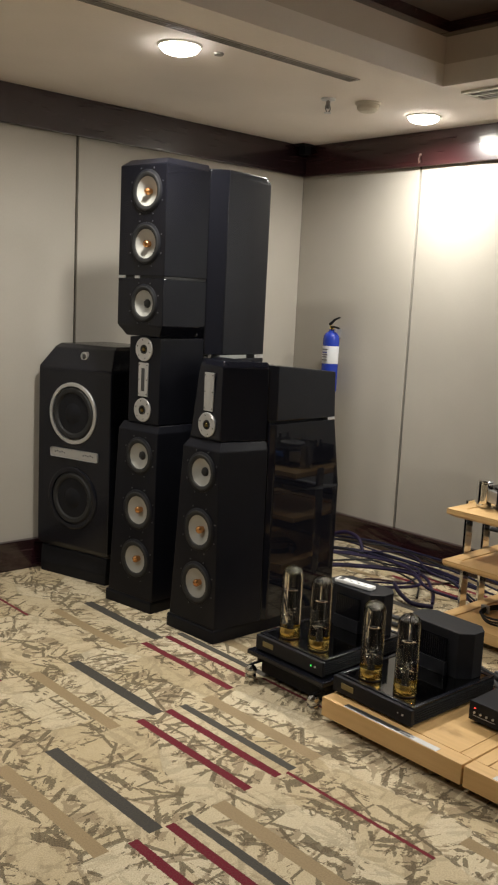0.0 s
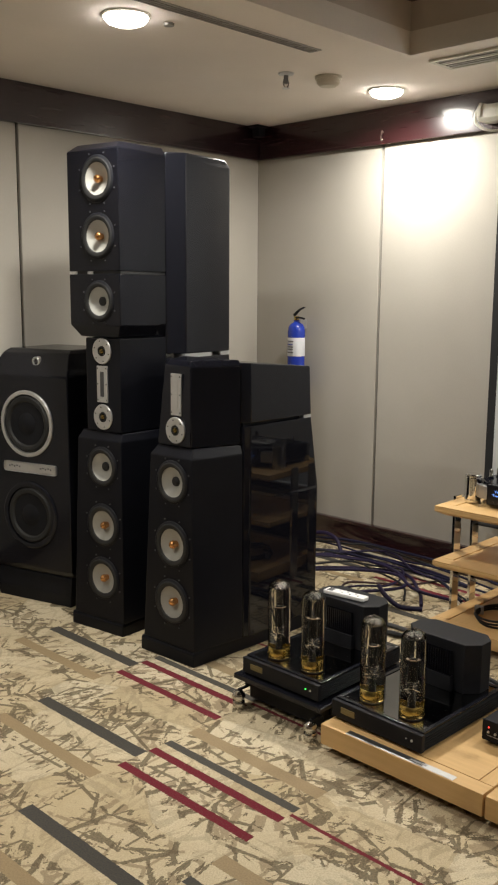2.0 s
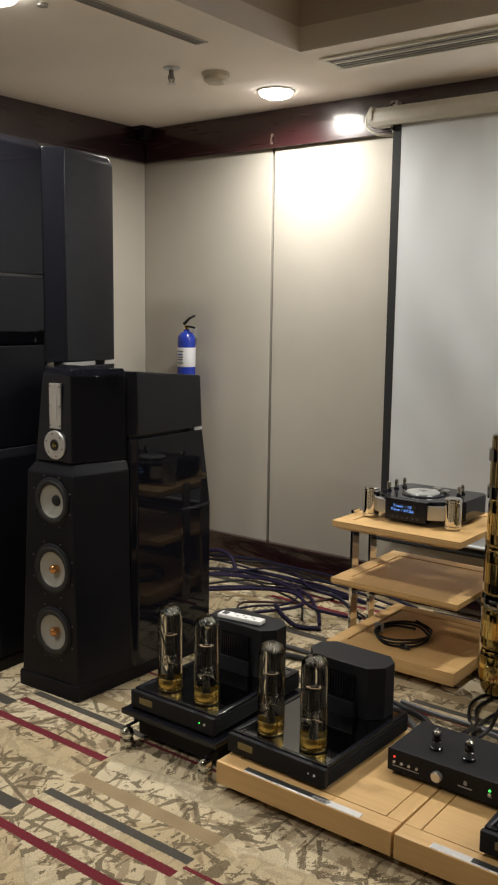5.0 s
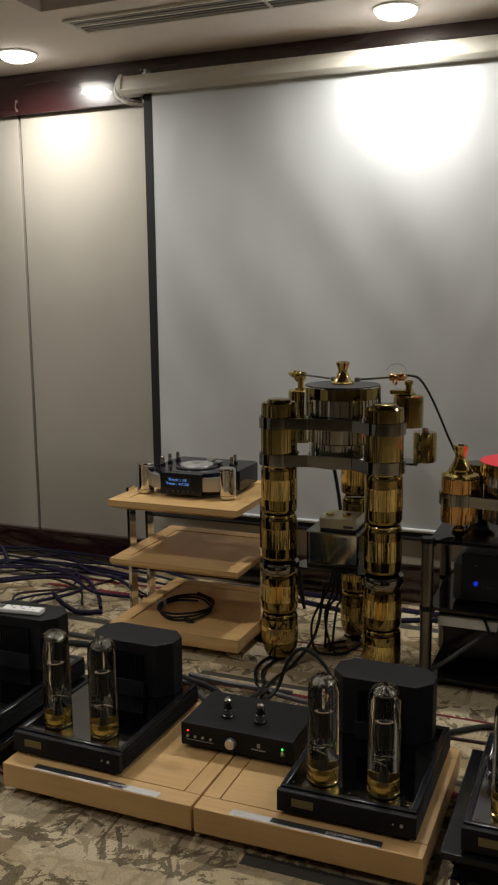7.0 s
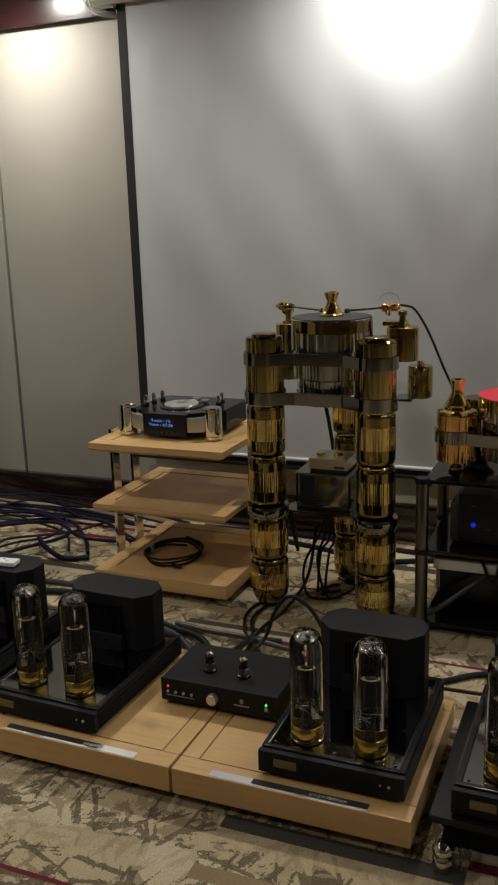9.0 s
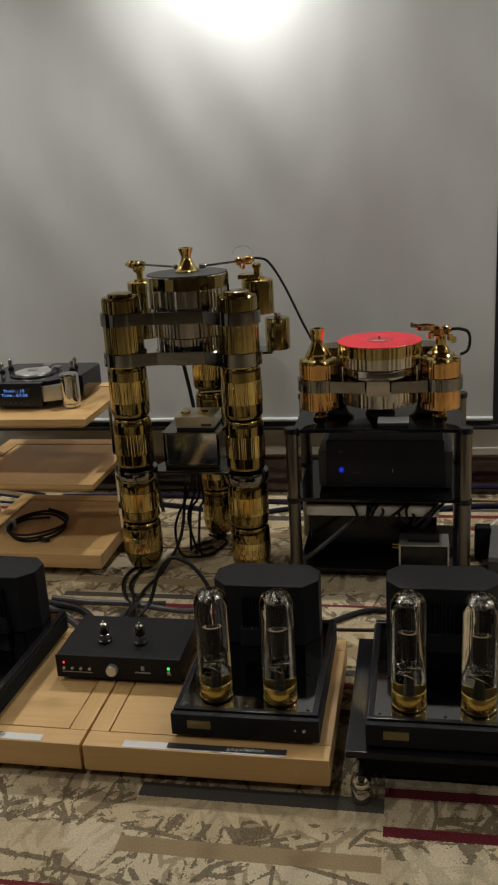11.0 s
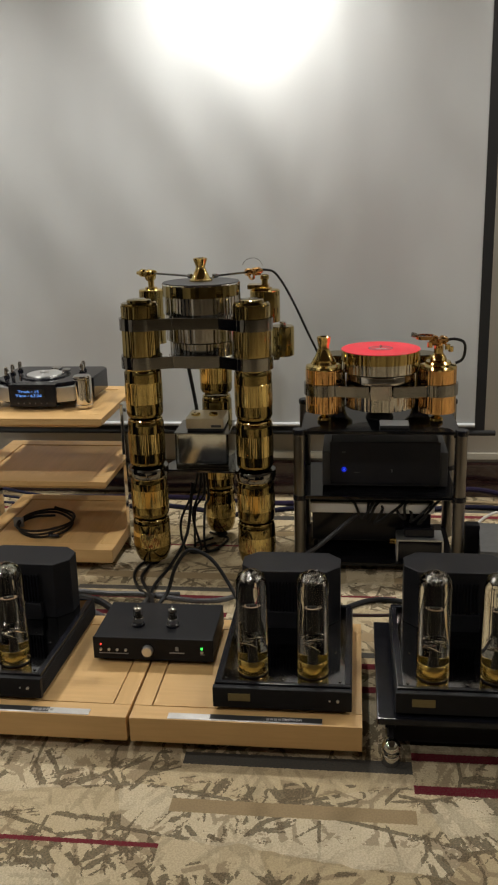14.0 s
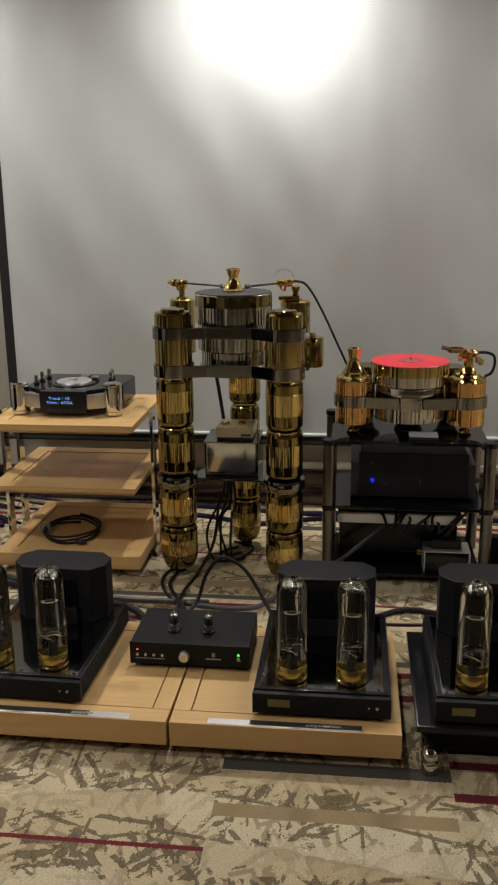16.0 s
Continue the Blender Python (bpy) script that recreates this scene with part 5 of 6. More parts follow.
fluted(tt, *PC, 0.898, 0.998, 0.142, 64, CHROME_DIM, "upper_housing", "fluted chrome housing")
fluted(tt, *PC, 0.999, 1.066, 0.150, 64, CHROME_DIM, "platter_rim", "tall polished steel platter rim")
fluted(tt, *PC, 1.067, 1.108, 0.150, 30, GOLD_DIM, "platter", "gold plated platter edge")
part("platter_lip", lathe([(0, 1.1085), (0.151, 1.1085), (0.152, 1.111), (0.150, 1.114), (0, 1.114)], 64, (*PC, 0)), CHROME, tt)
part("platter_mat", lathe([(0, 1.1145), (0.146, 1.1145), (0.146, 1.117), (0, 1.1175)], 64, (*PC, 0)), GREY_PLATE, tt, "grey platter mat")
part("record_clamp", lathe([(0, 1.118), (0.044, 1.118), (0.045, 1.124), (0.036, 1.130), (0.024, 1.155), (0.0185, 1.168), (0.0185, 1.174), (0.027, 1.198), (0.028, 1.204), (0.024, 1.205), (0.012, 1.190), (0, 1.188)], 40, (*PC, 0)), GOLD, tt, "flared gold record clamp")


def arm_pod(cx, cy, z0, z1, r, top, name="arm_pod"):
    pod = fluted(tt, cx, cy, z0, z1 - 0.006, r, 36, GOLD_MID, name, "fluted gold arm pod")
    part("cap", lathe([(0, z1 - 0.006), (r * 0.98, z1 - 0.006), (r, z1 - 0.002), (r * 0.9, z1 + 0.002), (r * 0.5, z1 + 0.004), (r * 0.48, z1 + 0.010), (0, z1 + 0.010)], 32, (cx, cy, 0)), GOLD, pod)
    part("arm_post", lathe([(0, z1), (0.013, z1), (0.013, top - 0.030), (0.018, top - 0.026), (0.018, top - 0.012), (0.010, top - 0.008), (0, top - 0.008)], 20, (cx, cy, 0)), GOLD, pod)
    return pod


def tone_arm(parent, pivot, head, tail, metal=GOLD):
    """A pivot with gimbal, tube, counterweights and head shell."""
    p, h, t = Vector(pivot), Vector(head), Vector(tail)
    arm = part("tone_arm", pipe([t, p, h], 0.0042, 8, 1), STEEL, parent, "slim steel arm tube")
    way = (h - p).normalized()
    turn = Vector((0, 0, 1)).rotation_difference(way).to_matrix().to_4x4()

    def on(at, profile, material, name):
        bm = lathe(profile, 22)
        bmesh.ops.transform(bm, matrix=Matrix.Translation(at) @ turn, verts=bm.verts[:])
        part(name, bm, material, arm)

    on(p, [(0, -0.024), (0.013, -0.024), (0.015, -0.020), (0.015, -0.006), (0.010, -0.004), (0.010, 0.004), (0.015, 0.006), (0.015, 0.020), (0.013, 0.024), (0, 0.024)], metal, "gimbal")
    on(p + (t - p) * 0.65, [(0, -0.012), (0.015, -0.012), (0.0165, -0.008), (0.0165, 0.008), (0.015, 0.012), (0, 0.012)], metal, "counterweight")
    on(t, [(0, -0.008), (0.008, -0.008), (0.008, 0.008), (0, 0.008)], metal, "tail_weight")
    on(h, [(0, -0.012), (0.006, -0.012), (0.009, -0.004), (0.009, 0.010), (0, 0.012)], STEEL, "head_shell")
    side = way.cross(Vector((0, 0, 1))).normalized()
    part("gimbal_yoke", pipe([p + side * 0.024 + Vector((0, 0, 0.0)), p + side * 0.02 + Vector((0, 0, -0.022)), p + Vector((0, 0, -0.028)), p - side * 0.02 + Vector((0, 0, -0.022)), p - side * 0.024], 0.005, 8, 4), metal, arm)
    for s in (-1, 1):
        part("gimbal_screw", lathe([(0, 0.0), (0.008, 0.0), (0.008, 0.012), (0.005, 0.015), (0, 0.015)], 14, p + side * 0.024 * s - Vector((0, 0, 0.006))), metal, arm)
    return arm


pod = arm_pod(4.10, 1.893, 0.845, 1.066, 0.052, 1.135)
tone_arm(pod, (4.095, 1.893, 1.132), (3.93, 1.700, 1.135), (4.13, 1.948, 1.130))
pod = arm_pod(4.045, 1.420, 0.94, 1.066, 0.060, 1.135)
tone_arm(pod, (4.01, 1.468, 1.140), (3.93, 1.60, 1.134), (4.03, 1.435, 1.140), ROSE_GOLD)
part("arm_bridge", box(3.995, 4.06, 1.40, 1.485, 1.072, 1.090, 0.004), GOLD, pod)
part("wire_loop", pipe([(4.02, 1.505, 1.165), (4.02, 1.49, 1.185), (4.02, 1.46, 1.192), (4.02, 1.435, 1.182), (4.02, 1.425, 1.160)], 0.0008, 5), STEEL, pod)
motor = part("motor_pod", lathe([(0, 0.800), (0.044, 0.800), (0.047, 0.804), (0.047, 0.915), (0.044, 0.920), (0, 0.920)], 40, (4.05, 1.352, 0)), GOLD_MID, tt, "gold plated motor pod")
part("pulley", lathe([(0, 0.920), (0.015, 0.920), (0.015, 0.934), (0.011, 0.938), (0, 0.938)], 20, (4.05, 1.350, 0)), CHROME, motor)
part("motor_arm", box(3.93, 4.04, 1.356, 1.43, 0.803, 0.812, 0.002), STEEL, motor)
# steel tray between the columns and the control unit on it
part("tray", prism([(3.74, 1.475), (3.76, 1.83), (4.10, 1.70), (4.10, 1.57)], 0.392, 0.402, 0.002), STEEL, tt, "polished steel tray")

unit = thing("turntable_control_unit", pose(3.785, 1.655, 0.402), "clear-cased control unit with a steel box on the tray", "control unit")
part("base", box(0.0, 0.20, -0.105, 0.105, 0.0, 0.012, 0.002), STEEL, unit)
part("front_pane", box(0.0, 0.006, -0.106, 0.106, 0.012, 0.135, 0.001), ACRYLIC, unit, "clear front pane")
part("side_pane", box(0.006, 0.20, -0.106, -0.100, 0.012, 0.135, 0.001), ACRYLIC, unit, "clear side pane")
part("side_pane", box(0.006, 0.20, 0.100, 0.106, 0.012, 0.135, 0.001), ACRYLIC, unit, "clear side pane")
part("mirror_back", box(0.009, 0.014, -0.095, 0.095, 0.014, 0.132), CHROME, unit, "polished inner plate")
part("circuit_block", box(0.02, 0.07, 0.02, 0.09, 0.013, 0.055, 0.003), MATT, unit)
part("circuit_block", box(0.03, 0.07, -0.07, -0.01, 0.013, 0.04, 0.003), DARK_GREY, unit)
part("lid", box(-0.003, 0.204, -0.109, 0.109, 0.135, 0.141, 0.002), STEEL, unit, "polished steel lid")
top_box = part("upper_box", box(0.03, 0.17, -0.085, 0.065, 0.150, 0.192, 0.003), worn("champagne_aluminium", (0.60, 0.54, 0.40), 0.3, 0.8, 70, 0.08, 0.08, 0.04), unit, "champagne metal box")
part("box_gap", box(0.035, 0.165, -0.08, 0.06, 0.141, 0.150), RUBBER, unit)
part("window", box(0.0285, 0.031, -0.075, -0.035, 0.156, 0.166, 0.001), DARK_GREY, top_box)
for y in (0.032, -0.038):
    part("button", drum(0.019, 0.192, 0.203, 0.003, 24, (0.08, y, 0)), GOLD, top_box, "gold push button")

# ---- low turntable ----
t2 = thing("gilt_turntable", pose(0, 0, 0), "gold and chrome turntable with a red record on a black rack", "turntable")
L2, R2, P2 = (3.862, 1.180), (3.862, 0.748), (3.918, 0.963)
ST = 0.578
for (cx, cy), metal in ((L2, ROSE_GOLD), (R2, ROSE_GOLD)):
    part("spike_foot", lathe([(0, ST), (0.024, ST), (0.026, ST + 0.004), (0.024, ST + 0.012), (0.012, ST + 0.020), (0.022, ST + 0.032), (0.026, ST + 0.042), (0, ST + 0.042)], 28, (cx, cy, 0)), GOLD, t2)
    fluted(t2, cx, cy, 0.618, 0.784, 0.070, 46, metal, "pod", "rose gold canister")
    part("pod_cap", lathe([(0, 0.784), (0.069, 0.784), (0.071, 0.788), (0.068, 0.797), (0.050, 0.803), (0.046, 0.812), (0, 0.812)], 44, (cx, cy, 0)), GOLD, t2)
    part("pod_strap", lathe([(0.070, 0.686), (0.0775, 0.686), (0.0775, 0.730), (0.070, 0.730), (0.070, 0.686)], 48, (cx, cy, 0)), STEEL, t2, "polished steel strap")
part("clamp", lathe([(0, 0.810), (0.043, 0.810), (0.043, 0.818), (0.036, 0.828), (0.024, 0.854), (0.020, 0.866), (0.026, 0.896), (0.027, 0.906), (0.022, 0.907), (0.012, 0.892), (0, 0.890)], 36, (*L2, 0)), GOLD, t2, "flared gold clamp on the pod")
for a, b in (((L2[0] - 0.066, L2[1] - 0.045), (3.771, P2[1] + 0.045)), ((3.771, P2[1] - 0.045), (R2[0] - 0.066, R2[1] + 0.045))):
    part("link_plate", prism([a, b, (b[0] + 0.010, b[1]), (a[0] + 0.010, a[1])], 0.686, 0.728, 0.0015), STEEL, t2)
part("front_plate", box(3.764, 3.784, P2[1] - 0.040, P2[1] + 0.040, 0.680, 0.734, 0.002), CHROME, t2)
part("bearing_foot", lathe([(0, ST), (0.055, ST), (0.05, ST + 0.012), (0.03, ST + 0.05), (0, ST + 0.05)], 32, (*P2, 0)), MATT, t2)
fluted(t2, *P2, 0.628, 0.704, 0.137, 60, CHROME_DIM, "lower_housing", "fluted chrome housing")
part("middle_housing", lathe([(0, 0.704), (0.137, 0.704), (0.139, 0.708), (0.139, 0.758), (0.137, 0.762), (0, 0.762)], 60, (*P2, 0)), CHROME, t2)
part("dark_gap", lathe([(0, 0.762), (0.133, 0.762), (0.133, 0.768), (0, 0.768)], 48, (*P2, 0)), RUBBER, t2)
fluted(t2, *P2, 0.768, 0.806, 0.147, 60, CHROME_DIM, "platter_base", "fluted chrome platter base")
fluted(t2, *P2, 0.807, 0.848, 0.151, 60, GOLD_MID, "platter", "gold plated platter")
pod = part("arm_base", lathe([(0, 0.812), (0.030, 0.812), (0.032, 0.818), (0.026, 0.832), (0.018, 0.842), (0.018, 0.872), (0, 0.872)], 32, (*R2, 0)), GOLD, t2)
tone_arm(pod, (3.862, 0.752, 0.892), (3.842, 0.842, 0.914), (3.868, 0.722, 0.890), ROSE_GOLD)
part("arm_block", box(3.845, 3.88, 0.735, 0.785, 0.872, 0.900, 0.006), ROSE_GOLD, pod)
part("arm_ring", lathe([(0.030, 0.898), (0.036, 0.898), (0.036, 0.912), (0.030, 0.912), (0.030, 0.898)], 28, (3.85, 0.800, 0)), ROSE_GOLD, pod)
for dy, dz in ((-0.03, 0.87), (0.035, 0.878), (-0.042, 0.862)):
    part("adjuster", lathe([(0, -0.010), (0.009, -0.010), (0.010, -0.006), (0.010, 0.010), (0, 0.012)], 16, (3.835, R2[1] + dy, dz)), GOLD, pod)
part("arm_lead", pipe([(3.87, 0.715, 0.892), (3.87, 0.685, 0.893), (3.87, 0.656, 0.882), (3.88, 0.648, 0.85), (3.90, 0.655, 0.81), (3.90, 0.68, 0.795)], 0.0055), CABLE_BLACK, pod, "black signal lead")
for (cx, cy) in ((4.06, 0.80), (4.06, 1.13)):
    part("rear_pod", lathe([(0, ST), (0.03, ST), (0.04, ST + 0.03), (0.062, ST + 0.05), (0.062, 0.800), (0.058, 0.806), (0, 0.806)], 36, (cx, cy, 0)), GOLD_DARK, t2, "dark gold rear canister")

RED_PAPER = worn("red_label_paper", (0.42, 0.03, 0.04), 0.6, 0.0, 60, 0.1, 0.1, 0.02)
disc = thing("vinyl_record", pose(*P2, 0.848), "red vinyl record with a red printed label on the platter", "record")
part("vinyl", lathe([(0, 0.0), (0.1500, 0.0), (0.1515, 0.0015), (0.1500, 0.003), (0.052, 0.0026), (0.050, 0.003), (0, 0.003)], 72), RED_VINYL, disc, "glossy red vinyl")
part("label", lathe([(0.005, 0.0031), (0.049, 0.0031), (0.049, 0.0034), (0.005, 0.0034), (0.005, 0.0031)], 40), RED_PAPER, disc, "red printed label")
part("label_ring", lathe([(0.041, 0.0034), (0.046, 0.0034), (0.046, 0.0037), (0.041, 0.0037), (0.041, 0.0034)], 40), INK, disc)
for k in range(3):
    part("text_bar", box(-0.012 - 0.008 * k, -0.008 - 0.008 * k, -0.030 + 0.006 * k, 0.026 - 0.004 * k, 0.0034, 0.0038), WHITE_PLASTIC if k % 2 else INK, disc)
part("spindle", lathe([(0.0036, 0.0), (0.0036, 0.013), (0.002, 0.016), (0, 0.0165)], 14), CHROME, disc)

# ---- black rack ----
r2 = thing("black_rack", pose(0, 0, 0), "black glass rack with dark round metal posts", "rack")
PY0, PY1, PX0, PX1 = 0.666, 1.268, 3.722, 4.12
for x in (PX0, PX1):
    for y in (PY0, PY1):
        top = 0.578 if x == PX0 else 0.60
        post = part("post", lathe([(0, 0.0), (0.020, 0.0), (0.0225, 0.004), (0.0225, top - 0.018), (0.0225, top - 0.018), (0, top - 0.018)], 28, (x, y, 0)), POST, r2, "dark grey metal post")
        part("cap", lathe([(0, top - 0.018), (0.025, top - 0.018), (0.026, top - 0.014), (0.026, top - 0.002), (0.023, top + 0.002), (0, top + 0.002)], 28, (x, y, 0)), SATIN, post)
        part("collar", lathe([(0.022, 0.300), (0.026, 0.300), (0.026, 0.318), (0.022, 0.318), (0.022, 0.300)], 28, (x, y, 0)), SATIN, post)
for z in (0.562, 0.304, 0.030):
    part("shelf", box(PX0 - 0.012, PX1 + 0.02, PY0 + 0.006, PY1 - 0.006, z, z + 0.014, 0.003), BLACK_GLASS, r2, "black glass shelf")
    for y in (PY0 + 0.02, PY1 - 0.02):
        part("bracket", box(PX0, PX1, y - 0.008, y + 0.008, z - 0.014, z, 0.002), SATIN, r2)

power = thing("power_unit", pose(3.79, 0.944, 0.318), "wide black power unit with a glowing blue button", "amplifier")
part("case", box(0.008, 0.28, -0.24, 0.24, 0.012, 0.15, 0.004), DARK_GREY, power)
part("front_panel", box(0, 0.012, -0.21, 0.21, 0.022, 0.192, 0.004), PANEL, power)
part("top_cover", box(0.012, 0.27, -0.205, 0.205, 0.15, 0.19, 0.004), PANEL, power)
for x in (0.04, 0.24):
    for y in (-0.18, 0.18):
        part("foot", drum(0.018, 0, 0.013, 0.003, 16, (x, y, 0)), RUBBER, power)
button = part("power_button", lathe([(0.0065, 0.0), (0.0095, 0.0), (0.0095, 0.004), (0.0065, 0.004), (0.0065, 0.0)], 24, (0, 0.156, 0.082), "x"), LED_BLUE, power, "glowing blue ring")
part("button_core", lathe([(0, 0.0), (0.0035, 0.0), (0.0035, 0.003), (0, 0.003)], 18, (0, 0.156, 0.082), "x"), LED_WHITE, button, "pale blue lit button")
part("mark", box(-0.001, 0.0005, 0.150, 0.164, 0.148, 0.154), DARK_GREY, power)
part("mark", box(-0.001, 0.0005, 0.095, 0.118, 0.068, 0.071), DARK_GREY, power)
part("pointer_lamp", box(-0.001, 0.0005, -0.029, -0.027, 0.072, 0.086), LABEL_GREY, power)

dev = thing("white_fronted_player", pose(3.77, 0.992, 0.070), "flat black box with a white front strip on a rack shelf", "audio unit")
part("lower_case", box(0.085, 0.26, -0.235, 0.235, 0.010, 0.155, 0.004), SATIN, dev)
part("upper_case", box(0.004, 0.24, -0.24, 0.24, 0.158, 0.204, 0.003), DARK_GREY, dev)
part("front_strip", box(-0.010, 0.006, -0.241, 0.241, 0.160, 0.203, 0.008, 3), WHITE_PLASTIC, dev, "white front strip")
for y in (-0.2, 0.2):
    for x in (0.11, 0.23):
        part("foot", drum(0.015, -0.026, 0.010, 0.002, 14, (x, y, 0)), RUBBER, dev)
mini = thing("small_phono_stage", pose(3.735, 0.805, 0.044), "small silver-edged box with gold sockets", "audio unit")
part("case", box(0.0, 0.10, -0.083, 0.083, 0.004, 0.083, 0.003), PIANO, mini)
part("top_plate", box(-0.004, 0.104, -0.088, 0.088, 0.084, 0.090, 0.001), SILVER, mini, "thin silver plate")
for y in (-0.0865, 0.0865):
    part("side_plate", box(-0.003, 0.103, y - 0.003, y + 0.003, 0.0, 0.084, 0.001), SILVER, mini)
part("connector", box(0.02, 0.08, -0.055, 0.06, 0.090, 0.128, 0.006), SATIN, mini)
for z in (0.065, 0.078):
    part("socket", drum(0.006, 0.090, 0.115, 0.001, 12, (0.03, 0, z), "y"), GOLD, mini)
card = thing("price_card_box", pose(3.775, 0.912, 0.576), "small white-topped box on the black rack", "box")
part("body", box(-0.025, 0.04, -0.053, 0.053, 0.0, 0.010, 0.002), DARK_GREY, card)
part("white_top", box(-0.027, 0.042, -0.054, 0.054, 0.0105, 0.0155, 0.001), PAPER, card)
case = thing("grey_case", pose(3.84, 0.47, 0, 0, 0, -6), "low grey smoked plastic case on the carpet", "case")
part("base", box(-0.15, 0.15, -0.12, 0.095, 0.004, 0.085, 0.006), DARK_GREY, case)
part("lid", box(-0.152, 0.152, -0.122, 0.097, 0.087, 0.108, 0.006), SMOKED, case)
part("latch", box(-0.158, -0.150, -0.03, 0.0, 0.07, 0.10, 0.002), SMOKED, case)
adapter = thing("power_adapter", pose(3.93, 0.585, 0), "black power adapter leaning by the rack", "adapter")
part("body", loft([[(x, y, z) for x, y in ((-0.02, -0.03), (-0.02, 0.03), (0.03, 0.03), (0.03, -0.03))] for z in (0.0, 0.13)], bevel=0.008), MATT, adapter)

# ---- cables ----
def cable(points, r, material, label, name="cable"):
    return tagged(part(name, pipe(points, r, 9, 7), material), label, "cable", "cables on the carpet")


rnd = random.Random(5)
bundle = [
    ((3.85, 4.15), (4.15, 4.02), (4.42, 3.78), (4.50, 3.45), (4.48, 3.10), (4.42, 2.80)),
    ((3.80, 4.05), (4.20, 3.95), (4.38, 3.68), (4.40, 3.35), (4.36, 3.00), (4.20, 2.75)),
    ((3.75, 3.90), (4.05, 3.85), (4.28, 3.62), (4.30, 3.28), (4.12, 3.04), (3.86, 3.14), (3.72, 3.30)),
    ((3.85, 4.25), (4.30, 4.10), (4.54, 3.80), (4.57, 3.40), (4.56, 3.00), (4.52, 2.60)),
    ((3.70, 3.75), (3.98, 3.72), (4.22, 3.52), (4.35, 3.22), (4.16, 2.98), (4.0, 2.86)),
    ((3.9, 4.0), (4.2, 3.82), (4.45, 3.62), (4.46, 3.3), (4.38, 3.12), (4.46, 2.9)),
    ((3.66, 3.55), (3.90, 3.60), (4.14, 3.42), (4.22, 3.18), (4.10, 2.96), (4.18, 2.78)),
    ((4.0, 4.3), (4.35, 4.0), (4.48, 3.7), (4.55, 3.55), (4.5, 3.2), (4.55, 2.9)),
]
for k, line in enumerate(bundle):
    mat = (CABLE_PURPLE, CABLE_BLUE, CABLE_PURPLE, CABLE_BLUE, CABLE_PURPLE, CABLE_BLUE, CABLE_PURPLE, CABLE_BLACK)[k]
    r = (0.0095, 0.009, 0.0085, 0.008, 0.009, 0.007, 0.0085, 0.006)[k]
    label = "thick purple cable snaking over the carpet" if mat is CABLE_PURPLE else "dark blue cable snaking over the carpet" if mat is CABLE_BLUE else "thin black cable snaking over the carpet"
    cable([(x, y, r + (0.0 if j in (0, len(line) - 1) else 0.016 * (k % 4) + 0.012 * rnd.random())) for j, (x, y) in enumerate(line)], r, mat, label)
for k, line in enumerate(bundle[:6]):
    mat = (CABLE_BLUE, CABLE_BLACK, CABLE_PURPLE)[k % 3]
    label = ("dark blue cable tangled with others on the carpet", "thin black cable tangled with others on the carpet", "purple cable tangled with others on the carpet")[k % 3]
    cable([(x + rnd.uniform(-0.13, 0.06), y + rnd.uniform(-0.12, 0.12), 0.008 + (0.03 + 0.02 * rnd.random() if 0 < j < len(line) - 1 else 0.0)) for j, (x, y) in enumerate(line)], 0.0058, mat, label)
cable([(4.30, 4.15, 0.012), (4.42, 4.02, 0.06), (4.47, 3.90, 0.10), (4.46, 3.78, 0.085), (4.42, 3.70, 0.02), (4.38, 3.62, 0.012)], 0.012, CABLE_PURPLE, "purple cable arching off the carpet")
cable([(4.05, 3.16, 0.03), (3.98, 3.10, 0.05), (3.92, 3.02, 0.04), (3.90, 2.92, 0.014), (3.95, 2.82, 0.012)], 0.012, CABLE_PURPLE, "purple cable arching off the carpet")
cable([(3.9, 3.3, 0.006), (4.05, 3.35, 0.006), (4.22, 3.12, 0.006), (4.4, 3.02, 0.006)], 0.006, CABLE_RED, "thin red cable on the carpet")
cable([(3.35, 3.05, 0.016), (3.50, 2.90, 0.018), (3.58, 2.66, 0.016), (3.50, 2.40, 0.018), (3.42, 2.15, 0.02), (3.36, 1.98, 0.022), (3.22, 1.86, 0.03), (3.05, 1.80, 0.15)], 0.013, CABLE_BLACK, "thick black cable behind the amplifiers")
cable([(3.30, 3.15, 0.012), (3.62, 2.95, 0.012), (3.64, 2.60, 0.012), (3.46, 2.30, 0.012), (3.38, 2.10, 0.014), (3.26, 1.95, 0.016), (3.16, 1.84, 0.04), (3.03, 1.75, 0.15)], 0.011, CABLE_GREY, "grey braided cable behind the amplifiers")
cable([(3.90, 1.72, 0.30), (3.84, 1.74, 0.10), (3.72, 1.79, 0.008), (3.54, 1.815, 0.008), (3.36, 1.80, 0.008), (3.2, 1.74, 0.05), (3.03, 1.68, 0.15)], 0.0065, CABLE_BLACK, "black cable between turntable and preamplifier")
cable([(3.03, 1.76, 0.15), (3.12, 1.765, 0.10), (3.24, 1.75, 0.06), (3.33, 1.72, 0.08), (3.35, 1.69, 0.17), (3.35, 1.64, 0.235), (3.35, 1.585, 0.222), (3.34, 1.54, 0.185), (3.31, 1.49, 0.12), (3.24, 1.43, 0.05), (3.16, 1.38, 0.02)], 0.0068, CABLE_BLACK, "black cable humped above the carpet")
cable([(3.08, 1.20, 0.15), (3.14, 1.10, 0.11), (3.16, 1.00, 0.10), (3.13, 0.90, 0.12), (3.05, 0.82, 0.16)], 0.006, CABLE_RED, "dark red cable behind the amplifiers")
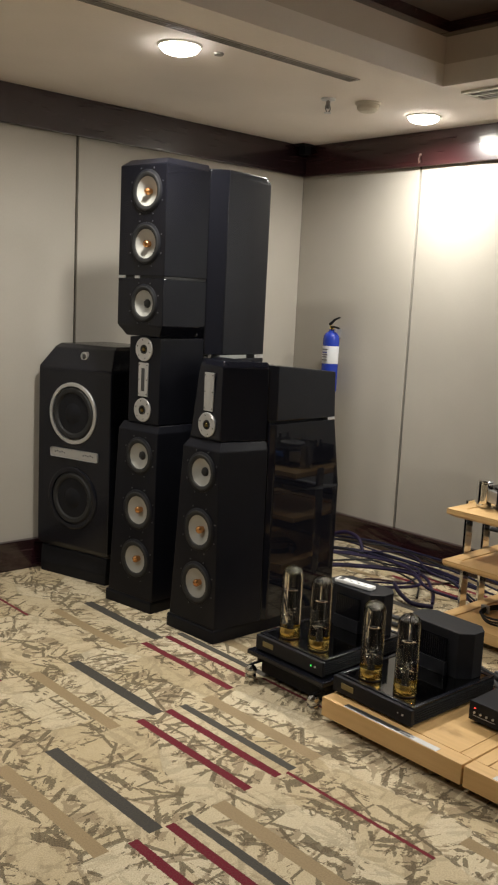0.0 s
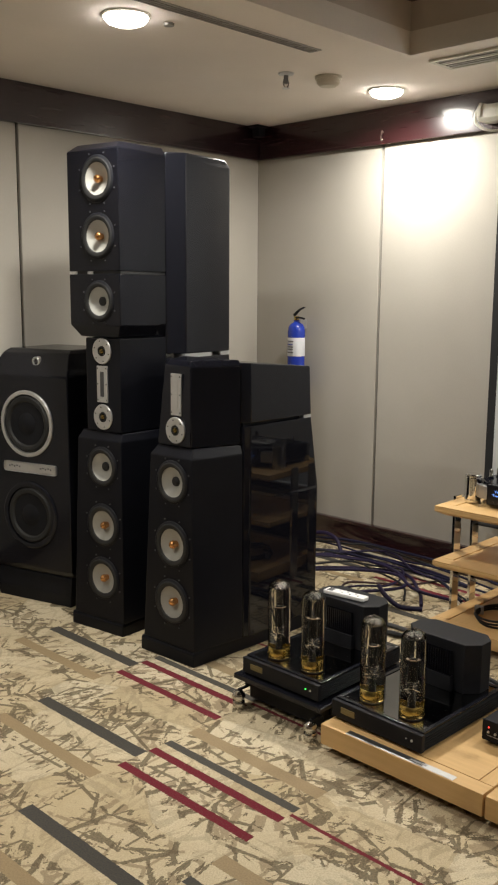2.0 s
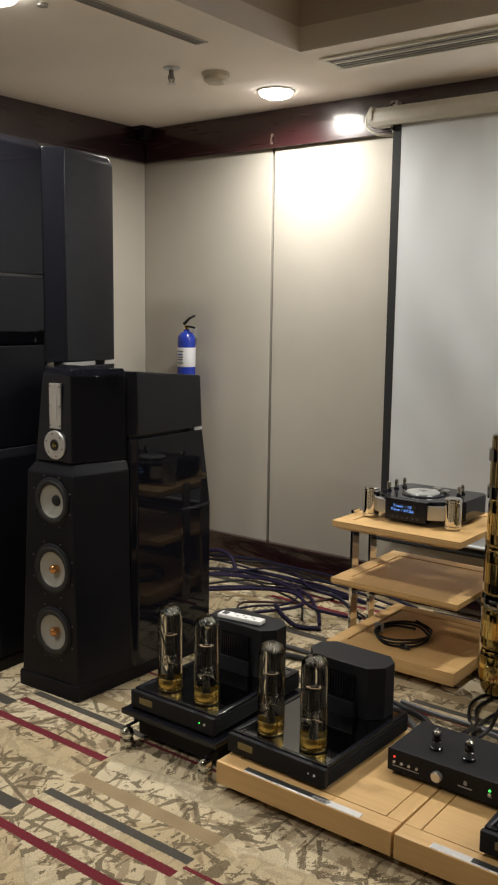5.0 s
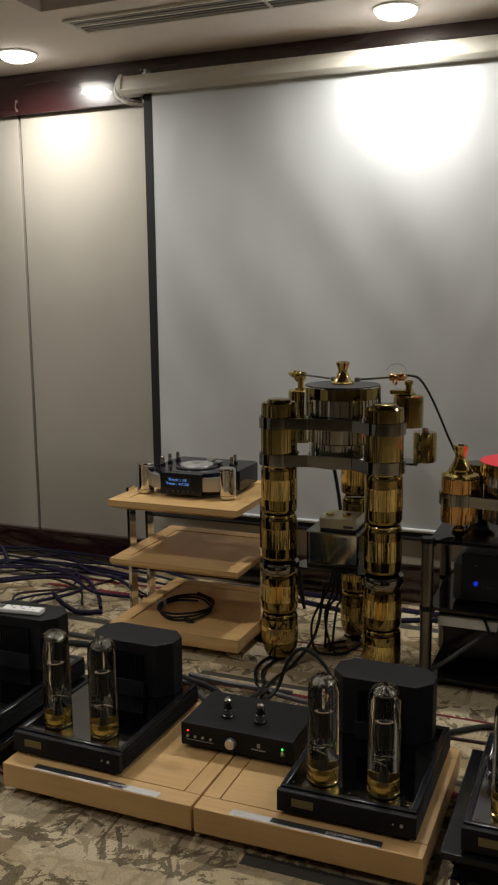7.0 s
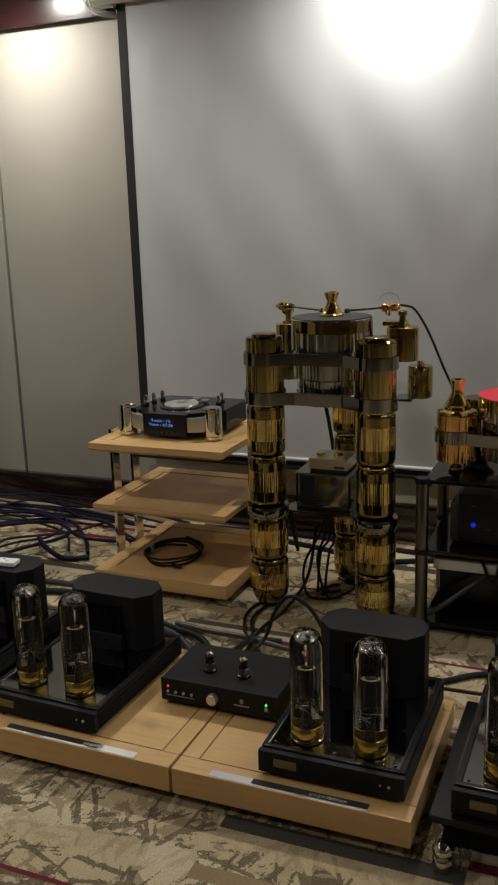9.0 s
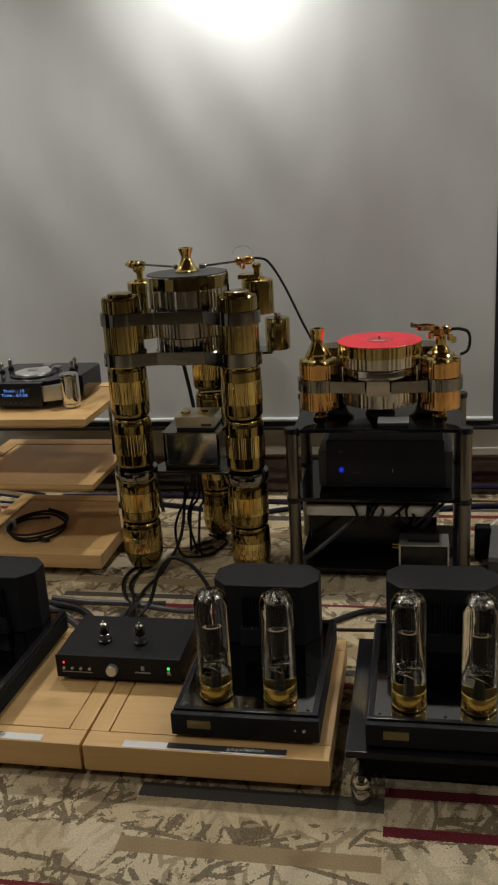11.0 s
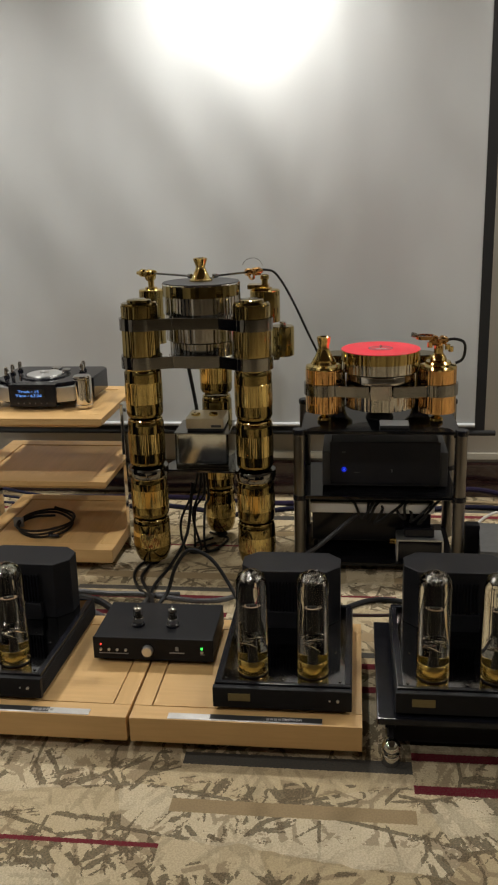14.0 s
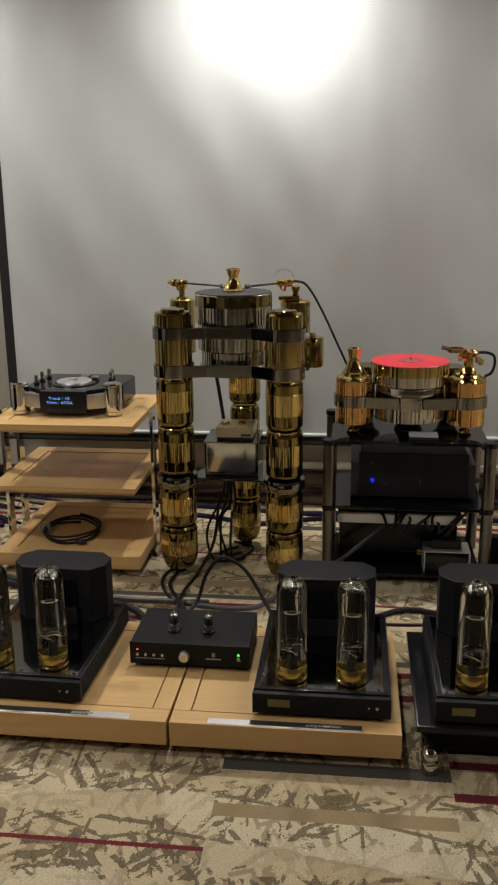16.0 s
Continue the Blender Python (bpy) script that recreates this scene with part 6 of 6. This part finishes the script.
cable([(3.36, 1.12, 0.010), (3.46, 0.98, 0.010), (3.44, 0.80, 0.010), (3.5, 0.60, 0.010), (3.6, 0.40, 0.012)], 0.010, CABLE_BLACK, "black cable on the carpet by the rack")
cable([(3.10, 0.62, 0.18), (3.20, 0.52, 0.14), (3.34, 0.44, 0.05), (3.50, 0.36, 0.014), (3.8, 0.26, 0.014)], 0.014, CABLE_BLACK, "thick black cable behind the amplifiers")
cable([(4.40, 2.62, 0.010), (4.44, 2.2, 0.010), (4.38, 1.85, 0.010), (4.30, 1.6, 0.010), (4.40, 1.3, 0.010), (4.36, 0.9, 0.012), (4.44, 0.55, 0.012), (4.40, 0.2, 0.012)], 0.012, CABLE_BLUE, "dark blue cable along the wall")
cable([(4.5, 2.5, 0.010), (4.52, 1.9, 0.010), (4.46, 1.4, 0.010), (4.5, 0.9, 0.03), (4.52, 0.55, 0.07), (4.50, 0.35, 0.05), (4.46, 0.1, 0.012)], 0.013, CABLE_PURPLE, "purple cable along the wall")
for k in range(4):
    a = 0.012 * k
    y = 1.78 - 0.028 * k
    cable([(3.96 - 0.02 * k, 1.70 - 0.012 * k, 0.385), (3.96 - 0.01 * k, 1.72 - 0.02 * k, 0.26 - 0.01 * k), (3.92 + 0.02 * (k % 3), y - 0.02 * (k % 2), 0.12 + 0.02 * (k % 4)), (3.86 + 0.03 * (k % 3), y - 0.03 * ((k + 1) % 3), 0.02), (3.86 + 0.05 * (k % 4), y - 0.10 + 0.05 * (k % 3), 0.008), (3.90 + 0.06 * (k % 4), y - 0.16 + 0.05 * (k % 4), 0.008)], 0.0052, CABLE_BLACK, "thin black cable hanging from the control unit")
cable([(4.05, 1.455, 1.142), (4.06, 1.415, 1.142), (4.06, 1.375, 1.125), (4.05, 1.32, 1.04), (4.02, 1.25, 0.90), (4.06, 1.20, 0.78), (4.12, 1.19, 0.70), (4.13, 1.19, 0.60)], 0.0047, CABLE_BLACK, "black lead between the two turntables")
cable([(4.15, 1.775, 0.80), (4.19, 1.76, 0.66), (4.20, 1.74, 0.50), (4.18, 1.72, 0.30), (4.16, 1.70, 0.012)], 0.008, CABLE_BLACK, "black cable hanging behind the turntable")
for k in range(6):
    y = 1.08 - 0.055 * k
    cable([(3.93, y + 0.02, 0.292), (3.83, y + 0.03 * (-1) ** k, 0.288), (3.757, y - 0.02, 0.275 - 0.01 * k), (3.748, y - 0.05 + 0.03 * (k % 3), 0.215 - 0.01 * (k % 3)), (3.752, y - 0.09 + 0.04 * (k % 2), 0.27), (3.83, y - 0.10, 0.286)], 0.0055, CABLE_BLACK, "thin black cable looped under a rack shelf")
cable([(3.82, 0.98, 0.285), (3.80, 1.02, 0.24), (3.76, 1.12, 0.16), (3.74, 1.22, 0.08), (3.76, 1.32, 0.014), (3.82, 1.40, 0.012)], 0.009, CABLE_GREY, "grey braided cable hanging from the rack")
cable([(4.1, 0.58, 0.012), (4.2, 0.5, 0.05), (4.25, 0.42, 0.06), (4.28, 0.34, 0.012)], 0.006, worn("white_cable", (0.55, 0.53, 0.5), 0.5), "thin white cable by the wall")
for k in range(3):
    cable([(4.28, 2.55 - 0.1 * k, 0.30 - 0.02 * k), (4.30, 2.38 - 0.1 * k, 0.27), (4.30, 2.18 - 0.06 * k, 0.29 - 0.02 * k), (4.32, 2.0, 0.25 - 0.03 * k), (4.32, 1.95, 0.012)], 0.008, CABLE_BLACK, "black cable hanging behind the maple rack")
cable([(3.46, 2.13, 0.016), (3.43, 1.97, 0.02), (3.41, 1.84, 0.03), (3.38, 1.69, 0.03), (3.37, 1.60, 0.03), (3.42, 1.51, 0.02), (3.55, 1.44, 0.014)], 0.010, CABLE_SILVER, "pale grey braided cable behind the preamplifier")
cable([(3.10, 1.79, 0.13), (3.22, 1.80, 0.07), (3.34, 1.79, 0.05), (3.40, 1.78, 0.035), (3.44, 1.70, 0.02)], 0.009, CABLE_SILVER, "pale grey braided cable behind the preamplifier")
cable([(3.80, 1.862, 0.007), (3.70, 1.878, 0.007), (3.60, 1.880, 0.008), (3.48, 1.83, 0.014), (3.34, 1.785, 0.06), (3.20, 1.745, 0.11), (3.03, 1.71, 0.15)], 0.0062, CABLE_BLACK, "black cable from the turntable column to the preamplifier")
cable([(3.80, 1.876, 0.007), (3.72, 1.915, 0.007), (3.62, 1.915, 0.008), (3.50, 1.87, 0.012), (3.36, 1.80, 0.05), (3.20, 1.765, 0.10), (3.03, 1.73, 0.15)], 0.0055, CABLE_BLACK, "black cable from the turntable column to the preamplifier")
